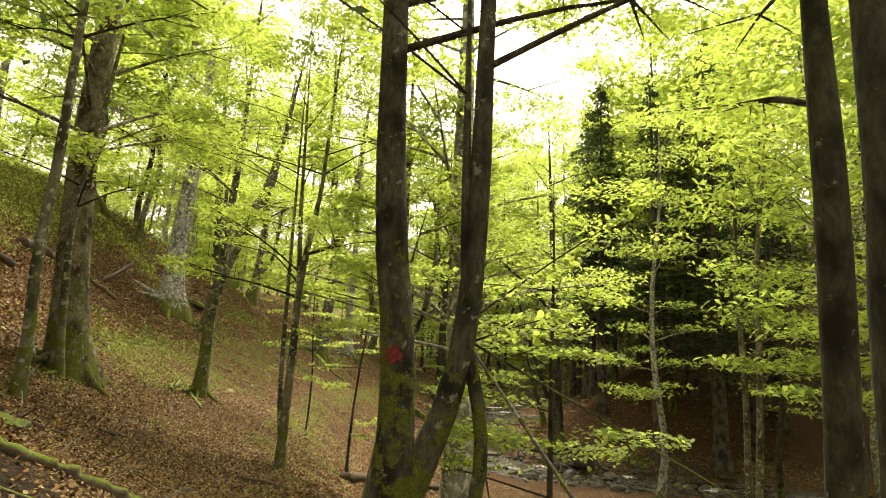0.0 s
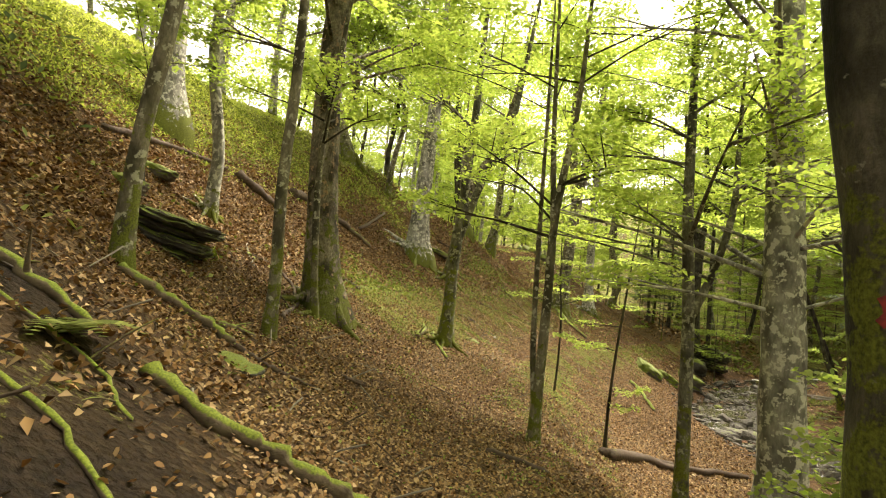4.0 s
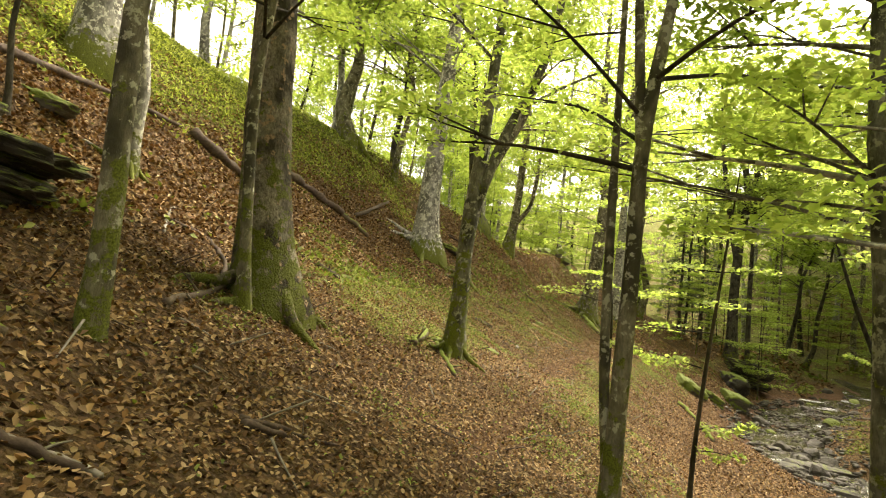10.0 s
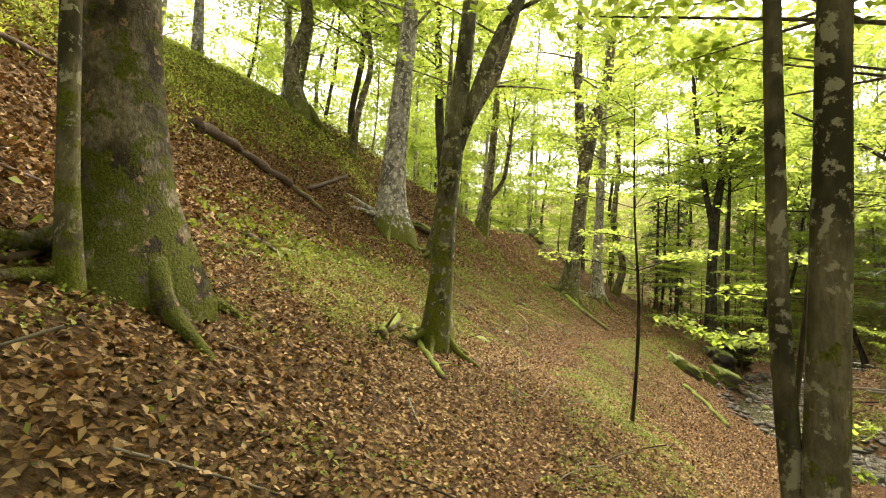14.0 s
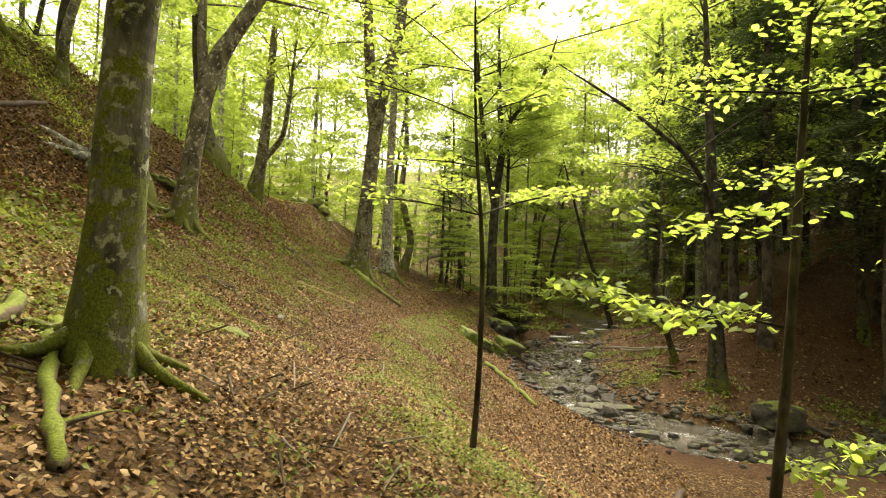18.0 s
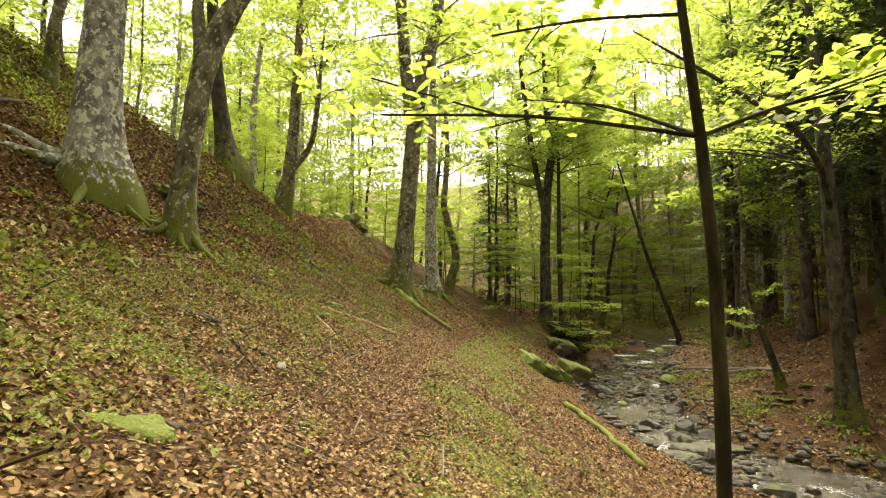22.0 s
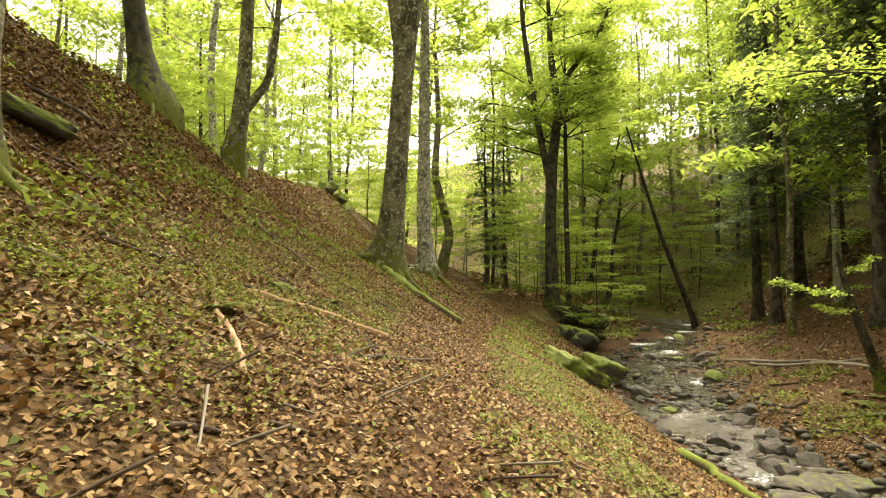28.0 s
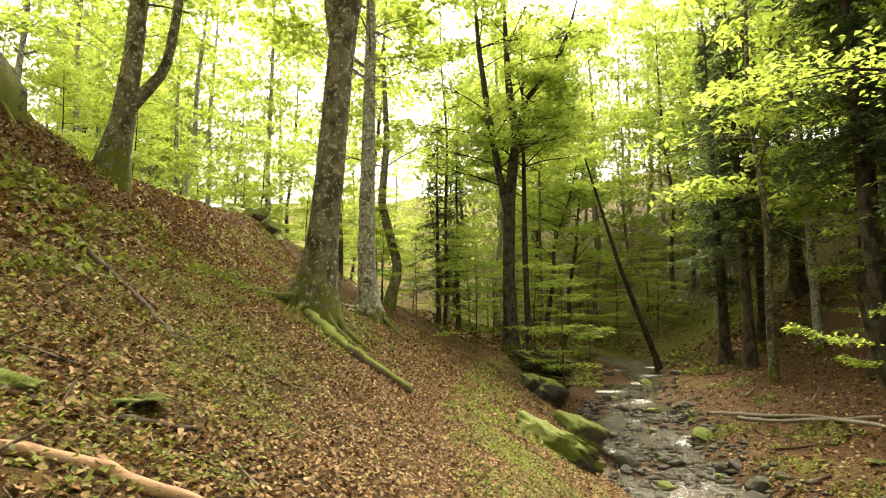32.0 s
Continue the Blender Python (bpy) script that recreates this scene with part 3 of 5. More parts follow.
            tips.append(p1)
            ways.append(o2)
        if twigs:
            v, q = joined(limbs[first:])
            part("limb", mesh_of("limb", v, q, TWIG if r < 0.12 else mat, True), root)
    if limbs:
        if not twigs:
            v, q = joined(limbs)
            tagged(part("branchwork", mesh_of("branchwork", v, q, mat, True), root), kind="stuff")
        v, q = sprays(tips, ways, rng, leaves, spread, leaf, flat=flat, oval=oval, tilt=tilt, long=long)
        part("crown", mesh_of("crown", v, q, LEAF), root)
    for a, b, wide, count in plates:
        a, b = np.array(a, float), np.array(b, float)
        v, q = tube(curve([a, (a + b) / 2 + (0, 0, 0.04), b], 7), np.linspace(0.012, 0.004, 7), 5)
        bough = part("limb", mesh_of("limb", v, q, TWIG, True), root)
        f = rng.uniform(0.12, 1.05, count)
        way = (b - a) / np.linalg.norm(b - a)
        side = np.array([-way[1], way[0], 0])
        c = a + (b - a) * f[:, None] + side * (rng.normal(0, 0.5, count) * wide * np.sqrt(np.clip(1.15 - f, 0.05, 1)))[:, None]
        c[:, 2] += rng.normal(0, 0.09, count) * wide + 0.06 * np.sin(9 * f) - 0.16 * np.abs((c - a) @ side)
        v, q = leaf_ovals(c, leaf, rng, 0.45, 0.2)
        tagged(part("leaf_spray", mesh_of("leaf_spray", v, q, LEAF), bough), kind="stuff")
    return root


def make_fir(name, x, y, r, h, low, reach, seed, label, needle=0.2, dense=1):
    rng = np.random.default_rng(seed)
    root = tagged(new(name), label, "conifer", "firs on the far bank")
    root.location = (x, y, float(land(x, y)) - 0.12)
    zs = np.linspace(0, h, 14)
    line = np.stack([rng.normal(0, 0.03, 14), rng.normal(0, 0.03, 14), zs], 1)
    v, q = tube(line, r * (1 - zs / h) ** 0.8 + 0.01, 10, rng, 0.03, 0.4)
    part("trunk", mesh_of("trunk", v, q, FIRB, True), root)
    limbs, cs = [], []
    z = low
    while z < h - 0.4:
        k = (z - low) / (h - low)
        for a in rng.uniform(0, 2 * np.pi, rng.integers(3, 7)):
            L = reach * (1 - k) ** 0.8 * rng.uniform(0.35, 1.2) + 0.3
            out = np.array([np.cos(a), np.sin(a), 0])
            side = np.array([-out[1], out[0], 0])
            p = np.array([0, 0, z + rng.normal(0, 0.3)])
            dip = rng.uniform(0.08, 0.4)
            pts = [p, p + out * L * 0.5 + (0, 0, -0.25 * dip * L), p + out * L + (0, 0, -dip * L)]
            limbs.append(tube(pts, np.linspace(0.03, 0.008, 3), 3))
            n = int(10.5 * L * dense)
            f = rng.uniform(0.15, 1, n)
            c = p + out * (f * L)[:, None] + side * (rng.normal(0, 0.24, n) * L * (1.1 - 0.6 * f))[:, None]
            c[:, 2] -= dip * L * f ** 2 + np.abs(rng.normal(0, 0.13, n))
            cs.append(c)
        z += rng.uniform(0.25, 0.6)
    v, q = joined(limbs)
    tagged(part("branchwork", mesh_of("branchwork", v, q, FIRB, True), root), kind="stuff")
    v, q = leaf_quads(np.concatenate(cs), needle, rng, 0.25, 2.8, 0.1)
    part("crown", mesh_of("crown", v, q, NEEDLE), root)
    return root


# trees that stand by the walk: place, radius, height
BY_WALK = "trees along the trail"
make_tree("beech", -8.05, 9.0, 0.11, 15, BEECH, "slim grey beech with a slightly crooked mossy trunk", seed=11, stems=[[(0, 0, 0, 1), (.05, 0, 1, .9), (-.08, 0, 2.4, .85), (-.02, 0, 4, .8), (-.1, 0, 8, .55), (0, 0, 15, .1)]], low=5.5, branches=32, leaf=0.07, leaves=150, reach=3.6, group=BY_WALK)
make_tree("old_beech", -9.6, 12.6, 0.34, 20, OLD, "thick old beech with flaking reddish bark and mossy roots", roots=6, seed=12, stems=[[(0, 0, 0, 1.3), (-.04, -.04, .5, 1.1), (-.08, -.08, 1.1, 1.04), (-.17, -.17, 2.2, 1), (-.22, -.22, 3.3, .98), (-.3, -.3, 5.5, .9), (-.3, -.2, 12, .55), (-.2, 0, 20, .08)]], flare=0.7, low=4.5, branches=30, reach=4, leaf=0.08, leaves=120, group=BY_WALK)
make_tree("young_beech", -9.3, 11.95, 0.085, 12, BEECH, "thin mossy beech stem leaning beside an old trunk", seed=13, stems=[[(0, 0, 0, 1.2), (-.06, -.07, .7, 1), (-.1, -.12, 1.5, .95), (-.16, -.18, 2.5, .9), (-.2, -.2, 3.6, .8), (-.1, 0, 6, .6), (.2, .3, 12, .1)]], low=2.6, branches=14, reach=2.6, leaf=0.07, leaves=150, group=BY_WALK)
make_tree("leaning_beech", -8.35, 17.1, 0.185, 16, MOSSY, "mossy beech that forks into two stems above spreading roots", roots=6, seed=14, stems=[[(0, 0, 0, 1.15), (.06, .02, 1.2, 1), (.05, .02, 2.3, .94), (.1, .04, 3.3, .95), (.19, .08, 4.7, .72), (.25, .1, 6, .66), (.3, .12, 7.1, .6), (.4, .3, 16, .08)], [(.1, .04, 3.0, .6), (.38, .15, 4.1, .62), (.66, .26, 5.1, .58), (1.1, .44, 6.1, .55), (1.4, .55, 7.1, .5), (2.2, .9, 14, .06)]], flare=0.6, low=5.0, branches=20, leaf=0.07, leaves=150, group=BY_WALK)
make_tree("pale_beech", -15.6, 29.4, 0.48, 22, PALE, "stout pale-barked beech with spreading mossy roots", roots=6, seed=15, stems=[[(0, 0, 0, 1.2), (.05, 0, 1.5, 1), (.15, 0, 5, .9), (.4, .2, 12, .6), (.5, .4, 22, .08)]], flare=0.9, low=7, branches=30, reach=5.7, leaf=0.16, group=BY_WALK, spread=1.7, flat=0.07, leaves=52)
make_tree("twin_beech", -4.4, 12.2, 0.105, 13, BEECH, "slim beech with two stems from one foot", seed=16, stems=[[(0, 0, 0, 1.1), (.03, 0, 1.5, .9), (.06, .05, 3, .8), (.05, 0, 4.2, .75), (.35, .1, 6.5, .5), (.6, .3, 13, .08)], [(-.03, .05, .6, .55), (-.16, .05, 1.8, .5), (-.22, .1, 4, .42), (-.3, .1, 10, .1)], [(.05, 0, 4.2, .6), (-.1, .1, 6, .45), (-.3, .2, 11, .1)]], low=3.5, branches=34, reach=3.6, leaf=0.07, leaves=150, group=BY_WALK)
make_tree("sapling", -3.58, 17.0, 0.045, 6.5, TWIG, "thin dark beech sapling with flat leafy twigs", seed=17, stems=[[(0, 0, 0, 1.1), (-.02, 0, .8, .95), (.04, -.05, 1.6, .85), (.09, -.1, 2.4, .8), (.25, 0, 4, .6), (.5, .1, 6.5, .15)]], low=2.6, branches=8, reach=1.1, leaves=40, leaf=0.045, group=BY_WALK, spread=0.6, flat=0.03, rise=0.05, oval=True, plates=[((.05, -.1, 2.62), (-1.5, .05, 2.85), .5, 420), ((0, 0, 1.55), (.95, .25, 1.7), .38, 200), ((.02, 0, 1.2), (.75, -.3, 1.25), .3, 120)])
make_tree("beech", -1.85, 13.3, 0.135, 15, MOSSY, "slim dark mossy tree with a side fork", seed=18, stems=[[(0, 0, 0, 1.1), (-.02, 0, 2, .9), (-.05, 0, 4.0, .85), (-.18, 0, 6, .75), (-.25, .1, 14, .08)], [(-.05, 0, 3.9, .6), (.35, 0, 4.9, .5), (.62, .1, 6, .45), (.7, .2, 10, .08)]], low=4.4, branches=34, reach=3.6, leaf=0.07, leaves=150, group=BY_WALK)
make_tree("pale_beech", -0.4, 12.3, 0.34, 19, PALE, "pale blotched beech with a dark mossy foot", roots=6, seed=19, stems=[[(0, 0, 0, 1.3), (-.03, 0, 1.2, 1.02), (-.1, 0, 3.5, .95), (-.25, 0, 8, .8), (-.3, .2, 19, .08)]], flare=0.7, low=4, branches=32, reach=4.2, leaf=0.06, leaves=140, group=BY_WALK)
make_tree("blazed_beech", -1.42, 4.27, 0.15, 14, BLAZED, "dark mossy beech with several stems and a red trail blaze", roots=6, seed=20, stems=[[(-.15, 0, 0, 1.7), (-.1, 0, .4, 1.5), (-.03, 0, .85, 1.3), (.03, 0, 1.35, 1.05), (0, 0, 1.8, 1), (-.06, 0, 2.25, .97), (-.17, 0, 3.2, .95), (-.22, 0, 4.15, .9), (-.3, .1, 7, .7), (-.2, .3, 14, .08)], [(.05, 0, .7, 1.0), (.2, 0, 1.06, .88), (.37, 0, 1.41, .78), (.51, 0, 1.83, .74), (.56, 0, 2.2, .72), (.6, 0, 2.75, .68), (.63, 0, 3.5, .66), (.64, 0, 4.5, .6), (.7, .2, 12, .08)], [(0, 0, .0, .5), (.19, 0, .1, .48), (.53, 0, .29, .42), (.64, 0, .62, .38), (.75, 0, 1.22, .4), (.65, 0, 1.75, .4), (.55, 0, 2.15, .4)], [(.56, 0, 2.2, .34), (.52, 0, 2.8, .3), (.5, 0, 3.6, .28), (.45, 0, 6, .08)]], flare=0.3, low=3.8, branches=26, reach=3.2, leaf=0.045, leaves=150, oval=True, group=BY_WALK, plates=[((.57, 0, 2.3), (2.2, .5, 3.5), .4, 300), ((.55, 0, 2.1), (1.6, .6, 2.45), .4, 220)])
make_tree("beech", 2.45, 4.5, 0.15, 15, DARK, "dark mossy beech trunk beside the trail", seed=21, stems=[[(0, 0, 0, 1.2), (-.02, -.1, 1.5, 1), (-.06, -.3, 4, .95), (-.1, -.3, 15, .08)]], low=4, branches=14, leaf=0.05, leaves=150, oval=True, group=BY_WALK)
make_tree("beech", 1.75, 2.9, 0.17, 15, DARK, "dark thick mossy trunk beside the trail", seed=22, stems=[[(0, 0, 0, 1.25), (-.02, -.05, 1.2, 1.05), (-.05, -.2, 4, .95), (0, 0, 15, .08)]], low=4.5, branches=14, leaf=0.05, leaves=150, oval=True, group=BY_WALK)
make_tree("pale_beech", -14.0, 13.1, 0.19, 15, PALE, "slim pale beech with a mossy foot on the slope", roots=6, seed=23, low=5, branches=20, group=BY_WALK)
make_tree("beech", -8.4, 6.6, 0.12, 14, BEECH, "slim grey beech beside a rock ledge", seed=24, stems=[[(0, 0, 0, 1.1), (.0, 0, 1.5, .9), (.22, .1, 3.5, .85), (.35, .2, 7, .6), (.4, .3, 14, .08)]], low=5.5, branches=34, leaf=0.07, leaves=150, reach=3.6, group=BY_WALK)
make_tree("sapling", -13.9, 10.95, 0.06, 6, TWIG, "crooked young tree on the slope", seed=25, low=2.5, branches=12, reach=1.8, leaves=60, group=BY_WALK, lean=(-.8, .3))
make_tree("dead_beech", -18.0, 14.5, 0.42, 12, PALE, "broad broken beech trunk with peeling pale bark", seed=26, flare=0.8, low=5, branches=8, reach=3, group=BY_WALK, stems=[[(0, 0, 0, 1.2), (0, 0, 2, 1), (-.2, 0, 5, .95), (-.3, 0, 8, .8), (-.2, 0, 12, .3)]])
make_tree("beech", -16.2, 43.9, 0.34, 16, BEECH, "tall beech with a side stem on the crest", seed=27, stems=[[(0, 0, 0, 1.2), (.38, 0, 2.0, .9), (.53, 0, 3.8, .8), (.7, 0, 8.4, .6), (.8, 0, 16, .1)], [(.38, 0, 1.9, .5), (1.06, 0, 2.8, .5), (1.5, 0, 3.3, .42), (1.75, 0, 5.3, .38), (2.0, .2, 10, .08)]], low=5, branches=20, reach=4.2, leaf=0.15, group=BY_WALK, spread=1.5, flat=0.06, leaves=52)
make_tree("great_beech", -10.2, 43.5, 0.43, 24, BEECH, "great leaning beech that forks high above the trail", roots=6, seed=28, stems=[[(0, 0, 0, 1.35), (.25, 0, 1.6, 1.02), (.5, 0, 4.5, .95), (.75, 0, 8, .9), (1.0, 0, 10, .9), (1.9, .3, 14, .7), (2.6, .5, 24, .06)], [(.75, 0, 8.2, .8), (.4, 0, 10.5, .75), (.1, 0, 14, .62), (0, 0, 24, .06)]], flare=0.7, low=9, branches=30, reach=6.2, leaf=0.18, group=BY_WALK, spread=1.7, flat=0.07, leaves=52)
make_tree("tall_beech", -9.0, 51.3, 0.42, 24, PALE, "tall straight beech with a bright mossy foot", roots=6, seed=29, flare=0.9, low=10, branches=26, reach=5.7, leaf=0.2, lean=(-.3, 0), group=BY_WALK, spread=1.7, flat=0.07, leaves=52)
make_tree("tall_beech", -8.8, 66, 0.4, 25, BEECH, "tall straight grey beech", seed=30, low=9, branches=26, reach=5.7, leaf=0.22, group=BY_WALK, spread=1.7, flat=0.07, leaves=52)
make_tree("crooked_beech", -13.65, 29.8, 0.29, 16, BEECH, "crooked beech with a swollen stem that bends over", roots=6, seed=31, stems=[[(0, 0, 0, 1.2), (.2, 0, 2, .9), (.45, 0, 4, .95), (.6, .1, 5.0, 1.1), (1.3, .2, 6.3, .8), (2.2, .4, 8, .7), (2.9, .6, 11, .5), (3.3, .8, 16, .08)], [(.45, 0, 4.6, .6), (.2, .2, 6, .5), (.1, .3, 11, .08)]], flare=0.5, low=6, branches=24, reach=4.2, leaf=0.16, group=BY_WALK, spread=1.7, flat=0.07, leaves=52)
make_tree("beech", -17.1, 39.9, 0.33, 19, DARK, "dark leaning beech with roots gripping the crest", roots=6, seed=32, stems=[[(0, 0, 0, 1.4), (-.3, 0, 1.5, 1), (-.8, 0, 5, .85), (-1.3, 0, 11, .6), (-1.5, 0, 20, .08)]], flare=1.0, low=6, branches=20, reach=5.2, leaf=0.18, group=BY_WALK, spread=1.7, flat=0.07, leaves=52)
make_tree("forked_beech", -0.1, 66.5, 0.46, 26, DARK, "dark beech that forks into several tall stems by the brook", seed=33, stems=[[(0, 0, 0, 1.2), (-.1, 0, 6, .95), (.1, 0, 11.5, .9), (.7, 0, 16, .72), (.2, 0, 20, .55), (-.1, 0, 30, .1)], [(0, 0, 9.8, .6), (-.7, 0, 13.5, .58), (-1.4, 0, 18, .5), (-2, 0, 23, .4), (-2.4, 0, 30, .08)], [(.7, 0, 15.2, .5), (1.3, 0, 18.6, .45), (3.9, 0, 21.9, .4), (5, 0, 24.5, .3), (6, 0, 28, .08)], [(1.4, .8, 0, .5), (1.3, .8, 8, .45), (1.5, .8, 26, .06)]], low=11, branches=84, reach=6, leaf=0.16, leaves=80, group=BY_WALK, spread=2.1, flat=0.05, rise=0.3, long=2.0)
make_tree("dead_pole", 14.5, 74.8, 0.24, 19, TWIG, "thin leaning dead trunk over the brook", seed=34, stems=[[(0, 0, 0, 1.1), (-3.2, 0, 9, .8), (-6, 0, 19, .3)]], branches=0, group=BY_WALK, spread=1.7, flat=0.07, leaves=52)
make_tree("leaning_tree", 7.8, 43.7, 0.17, 5, DARK, "thin dark tree leaning over the brook bank", seed=35, stems=[[(0, 0, 0, 1.1), (-.6, 0, 1.7, .95), (-1.2, 0, 3.6, .7), (-1.5, 0, 5, .3)]], branches=0, leaf=0.075, group=BY_WALK, plates=[((-1.1, 0, 3.4), (-3.6, .3, 3.9), .7, 420), ((-.9, 0, 2.8), (-2.6, -.4, 3.0), .5, 200), ((-1.3, 0, 4.2), (.2, .3, 4.8), .5, 200)])
make_tree("tall_beech", 7.8, 39.2, 0.34, 24, DARK, "tall dark mossy trunk on the far bank", seed=36, stems=[[(0, 0, 0, 1.2), (-.2, 0, 4, .95), (-.4, 0, 10, .75), (-1, 0, 24, .08)], [(-.3, 0, 8.2, .36), (-1.4, -1.4, 9.6, .33), (-2.9, -2.7, 10.7, .3), (-5.5, -2.2, 12.9, .22), (-8.7, -3.3, 14.2, .06)]], low=9, branches=18, reach=5.2, leaf=0.12, group=BY_WALK, spread=1.7, flat=0.07, leaves=70)
make_tree("sapling", -5.42, 19.45, 0.034, 6.8, TWIG, "thin dark beech sapling beside the trail", seed=38, stems=[[(-.06, 0, 0, 1.1), (.02, 0, .5, 1), (-.02, 0, .95, .95), (.05, 0, 1.5, .9), (.0, 0, 2.1, .85), (.03, 0, 2.6, .8), (-.1, 0, 3.4, .6), (-.16, 0, 5, .4), (-.2, 0, 6.8, .15)]], low=2.3, branches=24, reach=1.5, leaves=60, leaf=0.045, spread=0.6, flat=0.03, flare=0.2, oval=True, rise=0.25, group=BY_WALK)

make_tree("young_beech", 0.5, 7.2, 0.05, 5.5, TWIG, "young beech with flat layers of fresh leaves beside the trail", seed=45, low=0.9, branches=16, reach=1.9, leaves=110, leaf=0.045, spread=0.75, flat=0.03, rise=0.08, oval=True, group=BY_WALK)
make_tree("beech", -22.3, 32, 0.45, 18, BEECH, "stout mossy-footed beech on the crest", seed=40, roots=5, low=5, branches=36, reach=5.2, leaf=0.17, group=BY_WALK, spread=1.7, flat=0.07, leaves=52)
make_tree("beech", -20.8, 34.5, 0.2, 16, DARK, "dark slim beech on the crest", seed=41, low=5, branches=32, reach=4.7, leaf=0.17, lean=(.8, 0), group=BY_WALK, spread=1.7, flat=0.07, leaves=52)
make_tree("beech", -19.8, 33, 0.2, 16, BEECH, "slim leaning beech on the crest", seed=42, low=5, branches=32, reach=4.7, leaf=0.17, lean=(1.6, 0), group=BY_WALK, spread=1.7, flat=0.07, leaves=52)
make_tree("leaning_tree", 6.5, 84, 0.3, 20, DARK, "thin dark leaning tree by the brook", seed=43, low=8, branches=28, reach=5.2, leaf=0.22, lean=(4.5, 0), group=BY_WALK, spread=1.7, flat=0.07, leaves=52)
make_tree("leaning_tree", 9.0, 86, 0.3, 20, DARK, "thin dark leaning tree by the brook", seed=44, low=8, branches=28, reach=5.2, leaf=0.22, lean=(3.2, 0), group=BY_WALK, spread=1.7, flat=0.07, leaves=52)
for k, (tx, ty, th) in enumerate([(15.5, 93, 40), (3, 90, 38), (11, 101, 41)]):
    make_tree("tall_beech", tx, ty, 0.38, th, (BEECH, PALE, DARK)[k % 3], "very tall slim beech far up the brook", seed=440 + k, low=7 if th < 32 else 13, branches=46, reach=6.5, leaves=30, leaf=0.34, spread=2.4, flat=0.2, twigs=False, group="far trees of the wood")
for k, (tx, ty) in enumerate([(-4.5, 72), (5.0, 78)]):
    make_tree("tall_beech", tx, ty, 0.17, 31, (DARK, BEECH)[k % 2], "tall slim beech by the brook with its leaves high up", seed=470 + k, low=12, branches=42, reach=5.2, leaves=38, leaf=0.26, spread=2.0, flat=0.14, rise=0.3, twigs=False, group="trees of the wood")
FIRS = [(11.6, 41.6, .3, 27), (13, 50.5, .36, 29), (16.5, 54, .4, 27), (13.5, 36, .36, 27), (19, 43, .4, 26), (25, 55, .5, 28), (17, 69, .4, 28), (16.5, 34, .45, 29), (22, 48, .45, 27), (23, 62, .5, 30), (14.5, 62, .34, 27), (21, 70, .5, 30), (27, 74, .6, 32), (31, 60, .6, 30), (27, 45, .5, 28)]
for k, (fx, fy, fr, fh) in enumerate(FIRS):
    make_fir("fir", fx, fy, fr, fh, (8 if fx < 14 else 5.5) + (k % 3) * 1.5, 3.8, 60 + k, "tall dark fir with drooping branches on the far bank", 0.12, 2.6)
for k, (fx, fy, fr, fh) in enumerate([(-5.0, 71.3, .2, 17), (-2.8, 78, .22, 19)]):
    make_fir("fir", fx, fy, fr, fh, 3, 2.6, 140 + k, "slim dark fir among the far beeches", 0.13, 1.7)
for k, (fx, fy, fr, fh) in enumerate([(20.5, 37.5, .35, 24), (24, 40, .4, 26), (30, 38, .4, 25), (26, 35.5, .35, 24), (12, 45.5, .3, 24), (35, 41, .4, 27)]):
    make_fir("fir", fx, fy, fr, fh, 4.5 + k % 3, 3.4, 160 + k, "tall dark fir standing above the brook", 0.12, 1.7)
make_fir("fir", -6.4, 0.9, .22, 15, 2.6, 5.2, 99, "fir with drooping dark branches over the trail", 0.06, 4)

